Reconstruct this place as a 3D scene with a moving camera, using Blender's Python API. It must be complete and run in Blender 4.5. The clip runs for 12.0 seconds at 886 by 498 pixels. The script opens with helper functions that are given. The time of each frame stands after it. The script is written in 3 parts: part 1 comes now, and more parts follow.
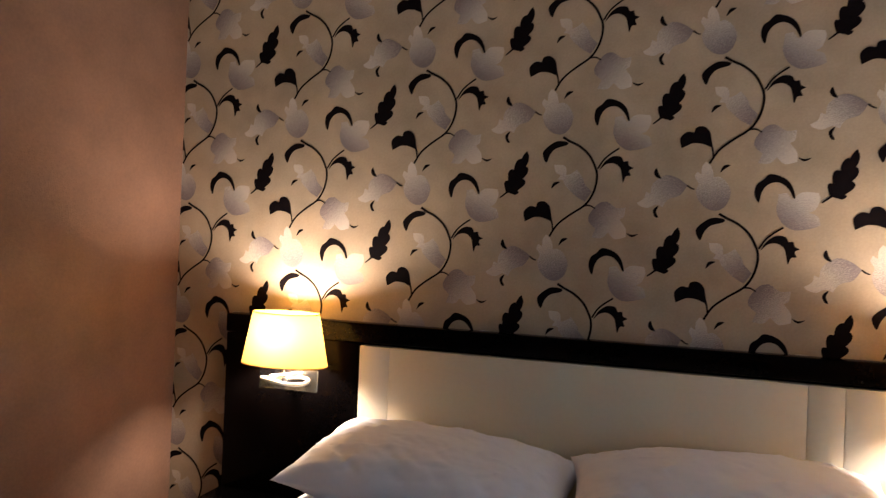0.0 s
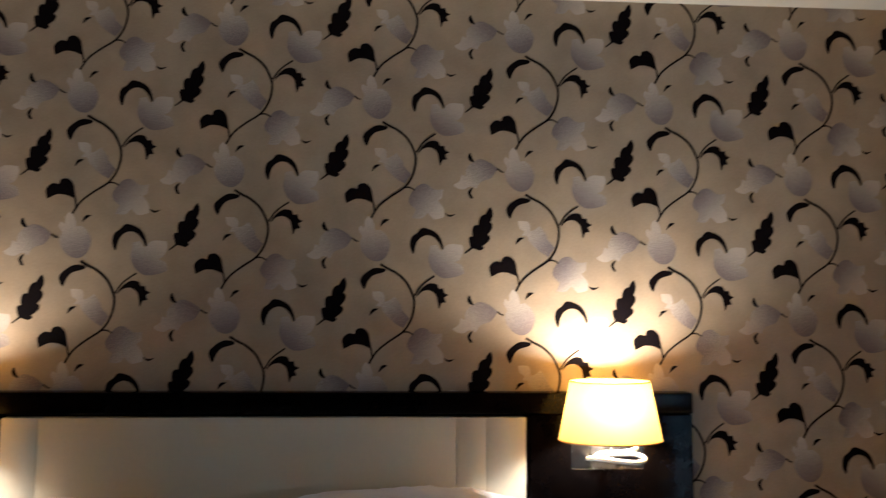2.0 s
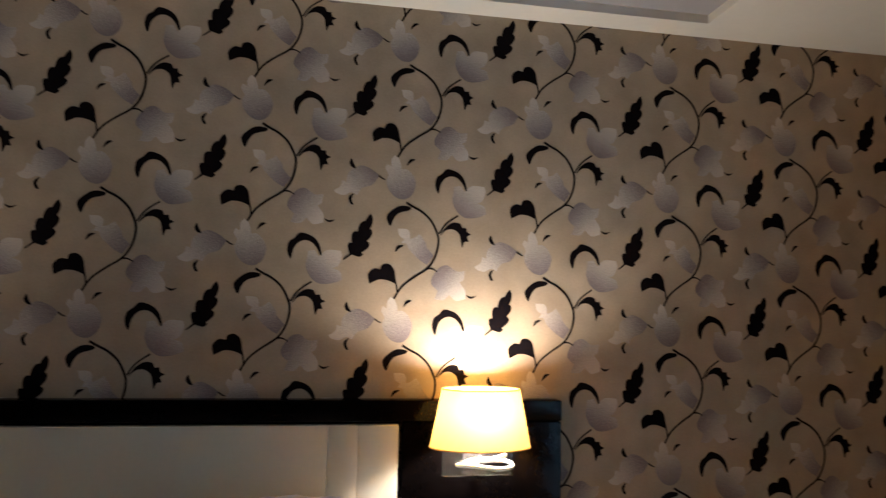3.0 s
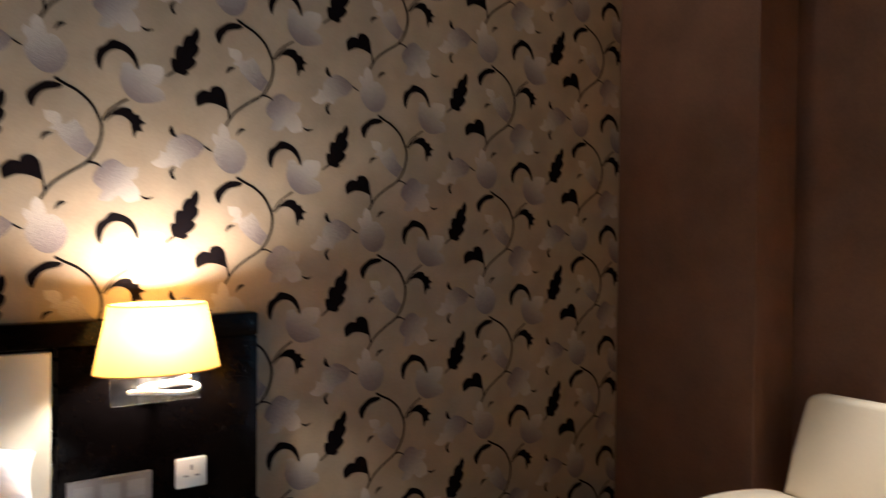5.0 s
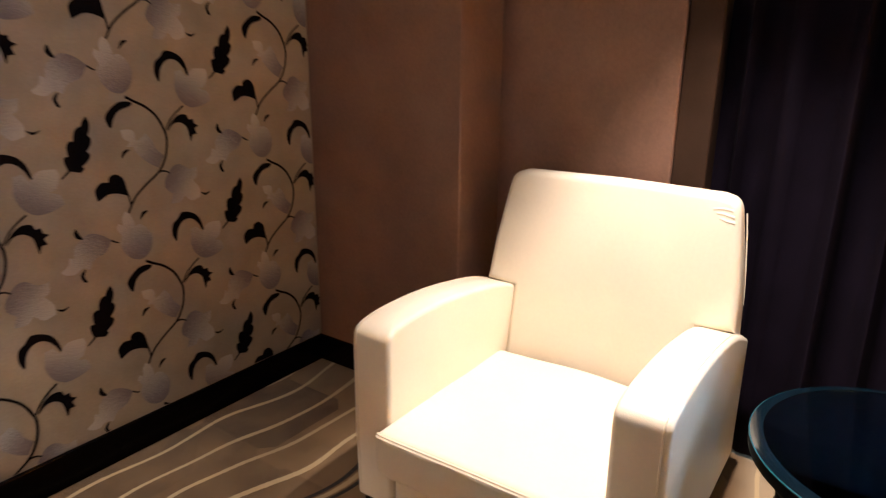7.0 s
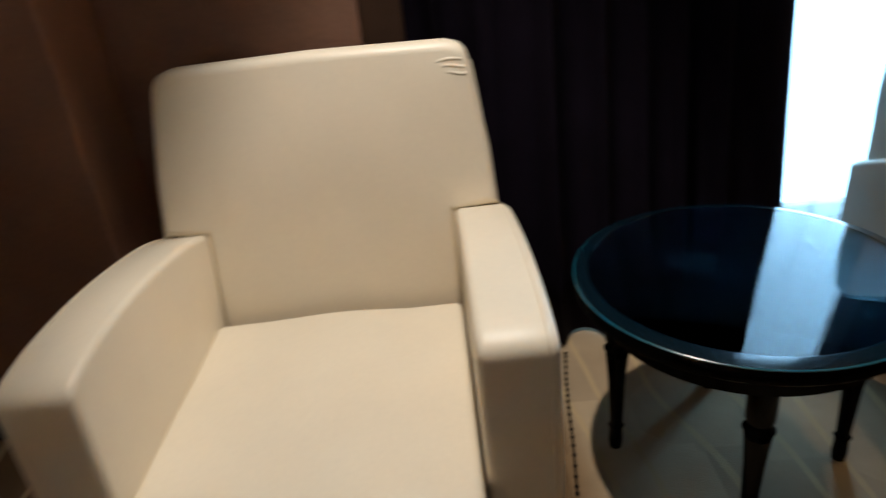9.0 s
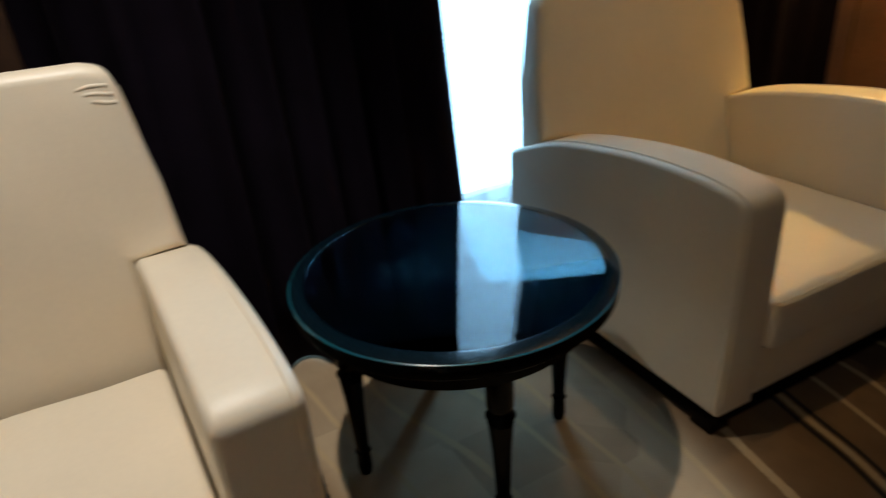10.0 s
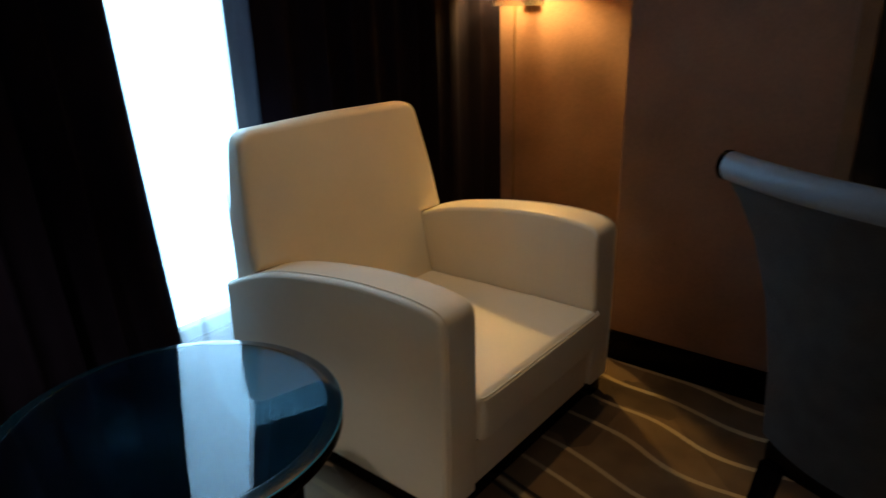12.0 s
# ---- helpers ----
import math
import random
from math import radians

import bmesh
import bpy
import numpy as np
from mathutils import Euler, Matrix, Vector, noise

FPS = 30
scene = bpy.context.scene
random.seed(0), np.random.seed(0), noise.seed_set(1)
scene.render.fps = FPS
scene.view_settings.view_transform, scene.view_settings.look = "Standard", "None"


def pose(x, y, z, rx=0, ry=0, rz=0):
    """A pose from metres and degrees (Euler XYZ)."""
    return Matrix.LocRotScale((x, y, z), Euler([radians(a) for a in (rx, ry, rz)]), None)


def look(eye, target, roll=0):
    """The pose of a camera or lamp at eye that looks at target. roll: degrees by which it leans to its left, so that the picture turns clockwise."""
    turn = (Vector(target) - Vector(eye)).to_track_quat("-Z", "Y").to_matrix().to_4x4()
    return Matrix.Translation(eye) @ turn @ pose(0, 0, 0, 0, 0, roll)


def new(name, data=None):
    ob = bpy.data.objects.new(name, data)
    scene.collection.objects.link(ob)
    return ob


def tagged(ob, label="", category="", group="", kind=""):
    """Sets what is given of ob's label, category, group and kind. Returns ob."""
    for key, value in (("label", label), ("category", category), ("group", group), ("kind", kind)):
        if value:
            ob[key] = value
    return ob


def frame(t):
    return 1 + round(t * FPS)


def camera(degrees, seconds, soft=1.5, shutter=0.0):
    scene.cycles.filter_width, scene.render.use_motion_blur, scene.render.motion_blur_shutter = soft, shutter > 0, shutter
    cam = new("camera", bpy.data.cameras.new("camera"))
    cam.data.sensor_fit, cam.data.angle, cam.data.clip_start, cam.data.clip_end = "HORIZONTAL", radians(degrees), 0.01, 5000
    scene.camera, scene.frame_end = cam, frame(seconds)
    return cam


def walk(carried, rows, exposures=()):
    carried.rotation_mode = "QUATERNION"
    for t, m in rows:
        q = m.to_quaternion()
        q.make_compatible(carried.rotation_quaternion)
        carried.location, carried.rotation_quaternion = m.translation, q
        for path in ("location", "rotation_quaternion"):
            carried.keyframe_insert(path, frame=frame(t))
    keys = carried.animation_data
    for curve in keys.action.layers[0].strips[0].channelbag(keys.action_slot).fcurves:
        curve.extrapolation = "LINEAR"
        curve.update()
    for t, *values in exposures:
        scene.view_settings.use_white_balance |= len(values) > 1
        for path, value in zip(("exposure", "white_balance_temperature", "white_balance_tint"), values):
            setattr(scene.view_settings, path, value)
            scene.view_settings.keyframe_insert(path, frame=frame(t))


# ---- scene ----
from mathutils.geometry import tessellate_polygon

cam = camera(66.5, 12.0, soft=1.25, shutter=0.55)
# t, x, y, z, yaw, pitch, roll (degrees)
ROWS = [
    (0.0, 1.518, -2.439, 1.543, 17.51, 0.12, 2.34),
    (0.5, 1.583, -2.454, 1.515, 15.37, 2.26, 1.92),
    (1.0, 1.650, -2.457, 1.522, 8.53, 3.26, 1.16),
    (1.5, 1.728, -2.451, 1.505, 2.22, 4.57, 0.53),
    (2.0, 1.816, -2.453, 1.555, -2.91, 4.80, 0.43),
    (2.5, 1.905, -2.477, 1.572, -6.05, 5.29, 0.82),
    (4.3, 2.056, -2.426, 1.510, -23.11, 3.63, 0.36),
    (4.5, 2.084, -2.429, 1.527, -25.28, 2.30, -0.06),
    (5.0, 2.136, -2.290, 1.506, -32.60, -0.94, 0.54),
    (5.5, 2.183, -2.208, 1.474, -39.71, -4.49, 0.52),
    (5.8, 2.243, -2.182, 1.443, -42.44, -8.57, 0.25),
    (6.0, 2.255, -2.169, 1.421, -44.45, -10.51, 0.50),
    (6.2, 2.312, -2.155, 1.395, -46.27, -12.56, 1.20),
    (6.5, 2.436, -2.097, 1.382, -50.66, -15.11, 0.82),
    (6.7, 2.545, -2.075, 1.370, -52.45, -15.97, 0.82),
    (8.3, 2.901, -1.605, 1.243, -70.62, -24.94, -2.70),
    (8.5, 2.937, -1.605, 1.210, -74.39, -25.80, -2.95),
    (9.0, 3.102, -1.560, 1.188, -88.29, -26.13, -6.34),
    (9.5, 3.193, -1.553, 1.155, -103.36, -26.52, -6.35),
    (10.0, 3.220, -1.539, 1.159, -117.58, -27.14, -4.56),
    (10.5, 3.221, -1.532, 1.208, -129.08, -25.18, -3.94),
    (11.0, 3.202, -1.542, 1.225, -134.26, -21.79, -2.26),
    (11.5, 3.195, -1.536, 1.235, -137.19, -20.79, -1.87),
    (12.0, 3.163, -1.554, 1.260, -142.12, -20.22, -1.47),
]
# t, stops, kelvin, tint
EXPOSURES = [(0.0, 0.92, 7050, 20), (0.5, 0.8, 6850, 17), (1.0, 0.9, 6500, 12), (1.5, 0.85, 6500, 12), (2.0, 0.5, 6400, 12), (2.7, 0.42, 6300, 12), (4.3, 0.35, 6250, 12), (5.0, 0.5, 6300, 14), (5.5, 0.9, 6400, 16),
             (6.0, 1.5, 6500, 20), (6.5, 1.65, 6600, 22), (6.7, 1.65, 6600, 22), (8.3, 0.3, 6400, 14), (8.6, 0.25, 6350, 12), (9.0, 0.1, 6300, 11), (9.5, 0.0, 6300, 10), (10.0, -0.1, 6300, 10), (10.5, -0.1, 6300, 10), (11.0, -0.1, 6300, 11), (12.0, -0.1, 6300, 12)]


def eye_pose(x, y, z, yaw, pitch, roll):
    return pose(x, y, z, 0, 0, yaw) @ pose(0, 0, 0, 90 + pitch) @ pose(0, 0, 0, 0, 0, roll)


walk(cam, [(r[0], eye_pose(*r[1:])) for r in ROWS], EXPOSURES)

# ---- light ----
world = bpy.data.worlds.new("sky")
scene.world = world
world.use_nodes = True
sky = world.node_tree.nodes.new("ShaderNodeTexSky")
sky.sky_type, sky.sun_disc = "NISHITA", False
sky.sun_elevation, sky.sun_rotation = radians(38), radians(200)
world.node_tree.links.new(sky.outputs[0], world.node_tree.nodes["Background"].inputs[0])
world.node_tree.nodes["Background"].inputs[1].default_value = 0.05


def point_lamp(name, place, watts, colour, radius):
    lamp = bpy.data.lights.new(name, "POINT")
    lamp.energy, lamp.color, lamp.shadow_soft_size = watts, colour, radius
    new(name, lamp).location = place


def spot_lamp(name, place, target, watts, colour, radius, angle, blend):
    lamp = bpy.data.lights.new(name, "SPOT")
    lamp.energy, lamp.color, lamp.shadow_soft_size = watts, colour, radius
    lamp.spot_size, lamp.spot_blend = radians(angle), blend
    new(name, lamp).matrix_world = look(place, target)


# room: x to the window side, y towards the bed wall, floor at 0
WEST, EAST, PIER, RECESS, WIN = -0.446, 4.60, -0.72, 4.86, 5.22
SOUTH, NICHE, CEIL = -3.68, -4.28, 2.715
REVEAL = -1.362
LAMP_A, LAMP_B, LAMP_C = (0.181, -0.155), (2.505, -0.155), (4.755, -4.12)
point_lamp("bulb_a", (LAMP_A[0], LAMP_A[1], 1.206), 19.0, (1, 0.93, 0.80), 0.04)
point_lamp("bulb_b", (LAMP_B[0], LAMP_B[1], 1.232), 27.0, (1, 0.94, 0.83), 0.04)
point_lamp("bulb_c", (LAMP_C[0], LAMP_C[1], 1.435), 60.0, (1, 0.66, 0.20), 0.045)
DOWNLIGHTS = [(4.32, -1.62), (4.15, -3.1), (1.2, -2.2)]
spot_lamp("downlight_a", (4.32, -1.62, 2.70), (4.30, -1.61, 0), 148, (1, 0.915, 0.80), 0.03, 51, 0.6)
# unseen second downlight, added to warm the far armchair
spot_lamp("downlight_c", (4.15, -3.1, 2.70), (4.45, -3.0, 0.5), 34, (1, 0.70, 0.36), 0.03, 46, 0.85)
# added fill that stands in for the room's general light
spot_lamp("room_fill", (1.2, -2.2, 2.69), (1.2, -1.9, 0), 2.6, (1, 0.88, 0.78), 0.04, 100, 0.9)
day = bpy.data.lights.new("window_daylight", "AREA")
day.shape, day.size, day.size_y, day.energy, day.color = "RECTANGLE", 0.60, 2.75, 36, (0.36, 0.70, 1.0)
new("window_daylight", day).matrix_world = look((5.33, -2.95, 1.36), (4.0, -2.95, 1.36))


# ---- materials ----
def material(name, colour, rough=0.5, metal=0.0, vary=0.15, scale=6.0, grain=0.0, grain_scale=400.0, sheen=0.0, coat=0.0, spec=0.5, wrinkle=0.0):
    """A surface with two scales of colour variation and a fine relief."""
    m = bpy.data.materials.new(name)
    m.use_nodes = True
    nt = m.node_tree
    b = nt.nodes["Principled BSDF"]
    b.inputs["Roughness"].default_value = rough
    b.inputs["Metallic"].default_value = metal
    b.inputs["Sheen Weight"].default_value = sheen
    b.inputs["Coat Weight"].default_value = coat
    b.inputs["Coat Roughness"].default_value = 0.08
    b.inputs["Specular IOR Level"].default_value = spec
    co = nt.nodes.new("ShaderNodeTexCoord")
    n1 = nt.nodes.new("ShaderNodeTexNoise")
    n1.inputs["Scale"].default_value = scale
    n1.inputs["Detail"].default_value = 5
    n2 = nt.nodes.new("ShaderNodeTexNoise")
    n2.inputs["Scale"].default_value = scale * 22
    n2.inputs["Detail"].default_value = 2
    nt.links.new(co.outputs["Object"], n1.inputs["Vector"])
    nt.links.new(co.outputs["Object"], n2.inputs["Vector"])
    add = nt.nodes.new("ShaderNodeMath")
    add.operation = "MULTIPLY_ADD"
    add.inputs[1].default_value = 0.4
    nt.links.new(n2.outputs[0], add.inputs[0])
    nt.links.new(n1.outputs[0], add.inputs[2])
    ramp = nt.nodes.new("ShaderNodeMapRange")
    ramp.inputs["From Min"].default_value, ramp.inputs["From Max"].default_value = 0.4, 1.0
    ramp.inputs["To Min"].default_value, ramp.inputs["To Max"].default_value = 1 - vary, 1 + vary
    nt.links.new(add.outputs[0], ramp.inputs["Value"])
    mul = nt.nodes.new("ShaderNodeMix")
    mul.data_type, mul.blend_type = "RGBA", "MULTIPLY"
    mul.inputs[0].default_value = 1
    mul.inputs[6].default_value = (*colour, 1)
    nt.links.new(ramp.outputs[0], mul.inputs[7])
    nt.links.new(mul.outputs[2], b.inputs["Base Color"])
    if grain:
        n3 = nt.nodes.new("ShaderNodeTexNoise")
        n3.inputs["Scale"].default_value = grain_scale
        n3.inputs["Detail"].default_value = 3
        nt.links.new(co.outputs["Object"], n3.inputs["Vector"])
        bump = nt.nodes.new("ShaderNodeBump")
        bump.inputs["Strength"].default_value = grain
        bump.inputs["Distance"].default_value = 0.002
        nt.links.new(n3.outputs[0], bump.inputs["Height"])
        nt.links.new(bump.outputs[0], b.inputs["Normal"])
        if wrinkle:
            n4 = nt.nodes.new("ShaderNodeTexNoise")
            n4.noise_type = "RIDGED_MULTIFRACTAL"
            n4.inputs["Scale"].default_value, n4.inputs["Detail"].default_value, n4.inputs["Distortion"].default_value = 4.5, 2, 0.8
            nt.links.new(co.outputs["Object"], n4.inputs["Vector"])
            fold = nt.nodes.new("ShaderNodeBump")
            fold.inputs["Strength"].default_value, fold.inputs["Distance"].default_value = wrinkle, 0.03
            nt.links.new(n4.outputs[0], fold.inputs["Height"])
            nt.links.new(fold.outputs[0], bump.inputs["Normal"])
    return m


PAPER = material("wallpaper_ground", (0.42, 0.325, 0.232), 0.5, vary=0.22, scale=6, grain=0.4, grain_scale=220)
PRINT_DARK = material("wallpaper_dark_ink", (0.005, 0.003, 0.004), 0.75, vary=0.3, scale=9, grain=0.2, spec=0.05)
VINYL = material("brown_vinyl_wall", (0.218, 0.114, 0.076), 0.55, vary=0.26, scale=4.0, grain=0.6, grain_scale=150)
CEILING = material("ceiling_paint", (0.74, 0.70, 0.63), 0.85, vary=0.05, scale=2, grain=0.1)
# tray colour greyed and darkened to hold the cool daylight it gets
TRAY_DIM = material("ceiling_tray_dim_light", (0.40, 0.38, 0.39), 0.85, vary=0.05, scale=2, grain=0.1)
BLACKWOOD = material("black_stained_wood", (0.0022, 0.0015, 0.0015), 0.17, vary=0.35, scale=5, grain=0.05, grain_scale=60, spec=0.06)
CREAM = material("cream_leather", (0.79, 0.705, 0.56), 0.42, vary=0.05, scale=4, grain=0.22, grain_scale=330)
PANEL = material("cream_headboard_leather", (0.60, 0.56, 0.45), 0.45, vary=0.06, scale=3, grain=0.2, grain_scale=300)
LINEN = material("white_linen", (0.71, 0.72, 0.80), 0.8, vary=0.04, scale=3, grain=0.25, grain_scale=500, sheen=0.1, wrinkle=0.22)
DRAPE = material("aubergine_drape", (0.0065, 0.004, 0.009), 0.85, vary=0.3, scale=7, grain=0.4, grain_scale=500, spec=0.08)
CHROME = material("polished_chrome", (0.86, 0.86, 0.85), 0.12, metal=1.0, vary=0.03)
PLASTIC = material("white_plastic", (0.80, 0.79, 0.74), 0.35, vary=0.03)
OPAL = material("opal_white_glass", (0.90, 0.90, 0.90), 0.15, vary=0.02)
STEEL = material("brushed_steel_plate", (0.22, 0.21, 0.21), 0.4, metal=0.6, vary=0.1)
SLATE = material("slate_grey_woven_fabric", (0.019, 0.018, 0.019), 0.85, vary=0.6, scale=20, grain=0.9, grain_scale=300, sheen=0.05)
SLATE_VINYL = material("slate_blue_vinyl", (0.15, 0.18, 0.23), 0.4, vary=0.15, scale=10, grain=0.3)
FRAME = material("window_frame_paint", (0.55, 0.55, 0.55), 0.4, vary=0.05)
PAPERWHITE = material("white_card", (0.82, 0.82, 0.80), 0.5, vary=0.05)
BLUE = material("blue_printed_card", (0.06, 0.17, 0.34), 0.4, vary=0.15, scale=30)
PICTURE = material("pale_blue_printed_cover", (0.20, 0.28, 0.40), 0.4, vary=0.45, scale=25)
RED = material("dark_red_binding", (0.20, 0.03, 0.03), 0.4, vary=0.2)
GREYINK = material("grey_ink", (0.25, 0.25, 0.25), 0.5, vary=0.2)
BROWNWOOD = material("brown_wood_edge", (0.16, 0.085, 0.045), 0.35, vary=0.25, scale=8, grain=0.1)
REVEAL_SHADE = material("shaded_reveal_brown", (0.050, 0.027, 0.017), 0.6, vary=0.2, scale=8, grain=0.1, spec=0.12)
TEAL = material("teal_glass_edge", (0.008, 0.10, 0.14), 0.2, vary=0.1, scale=4, spec=0.8)
BEVEL = material("polished_glass_bevel", (0.001, 0.008, 0.014), 0.16, vary=0.1, scale=4, spec=1.0, coat=1.0)
LACQUER = material("black_piano_lacquer", (0.001, 0.0015, 0.004), 0.5, vary=0.2, scale=6, spec=0.03)
SMOKED = material("smoked_screen", (0.006, 0.006, 0.007), 0.12, vary=0.1)


def pale_print():
    """Pale petals shading into mauve grey, with a stippled screen."""
    m = bpy.data.materials.new("wallpaper_pale_ink")
    m.use_nodes = True
    nt = m.node_tree
    b = nt.nodes["Principled BSDF"]
    b.inputs["Roughness"].default_value = 0.55
    b.inputs["Specular IOR Level"].default_value = 0.3
    uv = nt.nodes.new("ShaderNodeUVMap")
    sep = nt.nodes.new("ShaderNodeSeparateXYZ")
    nt.links.new(uv.outputs[0], sep.inputs[0])
    co = nt.nodes.new("ShaderNodeTexCoord")
    n = nt.nodes.new("ShaderNodeTexNoise")
    n.inputs["Scale"].default_value, n.inputs["Detail"].default_value = 330, 3
    nt.links.new(co.outputs["Object"], n.inputs["Vector"])
    n2 = nt.nodes.new("ShaderNodeTexNoise")
    n2.inputs["Scale"].default_value = 14
    nt.links.new(co.outputs["Object"], n2.inputs["Vector"])
    a = nt.nodes.new("ShaderNodeMath")
    a.operation = "MULTIPLY_ADD"
    a.inputs[1].default_value = 1.7
    nt.links.new(n.outputs[0], a.inputs[0])
    nt.links.new(sep.outputs[1], a.inputs[2])
    a2 = nt.nodes.new("ShaderNodeMath")
    a2.operation = "MULTIPLY_ADD"
    a2.inputs[1].default_value = 0.2
    nt.links.new(n2.outputs[0], a2.inputs[0])
    nt.links.new(a.outputs[0], a2.inputs[2])
    a3 = nt.nodes.new("ShaderNodeMath")
    a3.operation = "MULTIPLY_ADD"
    a3.inputs[1].default_value, a3.inputs[2].default_value = 0.72, -0.39
    nt.links.new(a2.outputs[0], a3.inputs[0])
    ramp = nt.nodes.new("ShaderNodeValToRGB")
    ramp.color_ramp.elements[0].position, ramp.color_ramp.elements[0].color = 0.34, (0.205, 0.165, 0.170, 1)
    ramp.color_ramp.elements[1].position, ramp.color_ramp.elements[1].color = 0.92, (0.60, 0.53, 0.465, 1)
    nt.links.new(a3.outputs[0], ramp.inputs[0])
    nt.links.new(ramp.outputs[0], b.inputs["Base Color"])
    return m


PRINT_PALE = pale_print()


def carpet_material():
    """Brown carpet, mottled in blocks, with wavy beige and a few dark lines running towards the window."""
    m = bpy.data.materials.new("brown_lined_carpet")
    m.use_nodes = True
    nt = m.node_tree
    b = nt.nodes["Principled BSDF"]
    b.inputs["Roughness"].default_value = 0.95
    b.inputs["Specular IOR Level"].default_value = 0.15
    b.inputs["Sheen Weight"].default_value = 0.15

    def node(kind, **sockets):
        n = nt.nodes.new(kind)
        for k, v in sockets.items():
            n.inputs[k].default_value = v
        return n

    def math_node(op, a, c=None, d=None):
        n = nt.nodes.new("ShaderNodeMath")
        n.operation = op
        for i, v in enumerate((a, c, d)):
            if v is None:
                continue
            if isinstance(v, (int, float)):
                n.inputs[i].default_value = v
            else:
                nt.links.new(v, n.inputs[i])
        return n.outputs[0]

    co = node("ShaderNodeTexCoord")
    sep = node("ShaderNodeSeparateXYZ")
    nt.links.new(co.outputs["Object"], sep.inputs[0])
    wave = node("ShaderNodeTexNoise", Scale=1.3, Detail=1.0)
    nt.links.new(co.outputs["Object"], wave.inputs["Vector"])
    v = math_node("MULTIPLY_ADD", wave.outputs[0], 0.34, sep.outputs[1])
    s = math_node("DIVIDE", v, 0.142)
    cell = math_node("FLOOR", s)
    part_of = math_node("SUBTRACT", s, cell)
    rnd = node("ShaderNodeTexWhiteNoise")
    rnd.noise_dimensions = "1D"
    nt.links.new(cell, rnd.inputs["W"])
    centre = math_node("MULTIPLY_ADD", rnd.outputs["Value"], 0.30, 0.35)
    off = math_node("ABSOLUTE", math_node("SUBTRACT", part_of, centre))
    rag = node("ShaderNodeTexNoise", Scale=160.0, Detail=1.0)
    nt.links.new(co.outputs["Object"], rag.inputs["Vector"])
    width = math_node("MULTIPLY_ADD", rag.outputs[0], 0.05, 0.037)
    line = math_node("LESS_THAN", off, width)
    dark_pick = math_node("ADD", math_node("COMPARE", cell, -19.0, 0.5), math_node("COMPARE", cell, -4.0, 0.5))
    off2 = math_node("ABSOLUTE", math_node("SUBTRACT", off, 0.16))
    dark_line = math_node("MULTIPLY", math_node("LESS_THAN", off2, 0.05), dark_pick)
    blocks = node("ShaderNodeTexVoronoi", Scale=2.6)
    blocks.distance = "CHEBYCHEV"
    nt.links.new(co.outputs["Object"], blocks.inputs["Vector"])
    grey = node("ShaderNodeSeparateColor")
    nt.links.new(blocks.outputs["Color"], grey.inputs[0])
    mott = node("ShaderNodeTexNoise", Scale=7.0, Detail=6.0)
    nt.links.new(co.outputs["Object"], mott.inputs["Vector"])
    tuft = node("ShaderNodeTexNoise", Scale=330.0, Detail=2.0)
    nt.links.new(co.outputs["Object"], tuft.inputs["Vector"])
    tone = math_node("MULTIPLY_ADD", grey.outputs[0], 0.45, math_node("MULTIPLY_ADD", mott.outputs[0], 0.8, math_node("MULTIPLY", tuft.outputs[0], 0.3)))
    ramp = node("ShaderNodeValToRGB")
    ramp.color_ramp.elements[0].position, ramp.color_ramp.elements[0].color = 0.35, (0.046, 0.024, 0.010, 1)
    ramp.color_ramp.elements[1].position, ramp.color_ramp.elements[1].color = 1.0, (0.22, 0.130, 0.060, 1)
    nt.links.new(tone, ramp.inputs[0])
    # paler band along the window seats: the downlit floor's brightness painted into the carpet
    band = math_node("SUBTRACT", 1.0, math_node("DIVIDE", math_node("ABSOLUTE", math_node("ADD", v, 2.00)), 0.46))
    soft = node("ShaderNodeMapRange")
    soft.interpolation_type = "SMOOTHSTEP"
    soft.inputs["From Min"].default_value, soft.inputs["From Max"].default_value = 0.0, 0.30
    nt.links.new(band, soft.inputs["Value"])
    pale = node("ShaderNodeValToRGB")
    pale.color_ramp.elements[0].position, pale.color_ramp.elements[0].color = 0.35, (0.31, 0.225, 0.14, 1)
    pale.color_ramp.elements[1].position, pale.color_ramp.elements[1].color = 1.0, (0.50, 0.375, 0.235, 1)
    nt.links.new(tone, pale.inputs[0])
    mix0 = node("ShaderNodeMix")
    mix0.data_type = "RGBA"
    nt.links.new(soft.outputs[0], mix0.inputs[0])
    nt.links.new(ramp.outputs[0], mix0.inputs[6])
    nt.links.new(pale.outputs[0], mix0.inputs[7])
    mix1 = node("ShaderNodeMix")
    mix1.data_type = "RGBA"
    nt.links.new(line, mix1.inputs[0])
    nt.links.new(mix0.outputs[2], mix1.inputs[6])
    mix1.inputs[7].default_value = (0.50, 0.365, 0.205, 1)
    mix2 = node("ShaderNodeMix")
    mix2.data_type = "RGBA"
    nt.links.new(dark_line, mix2.inputs[0])
    nt.links.new(mix1.outputs[2], mix2.inputs[6])
    mix2.inputs[7].default_value = (0.016, 0.011, 0.008, 1)
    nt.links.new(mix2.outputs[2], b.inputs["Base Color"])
    bump = node("ShaderNodeBump", Strength=0.8, Distance=0.004)
    nt.links.new(tuft.outputs[0], bump.inputs["Height"])
    nt.links.new(bump.outputs[0], b.inputs["Normal"])
    return m


CARPET = carpet_material()


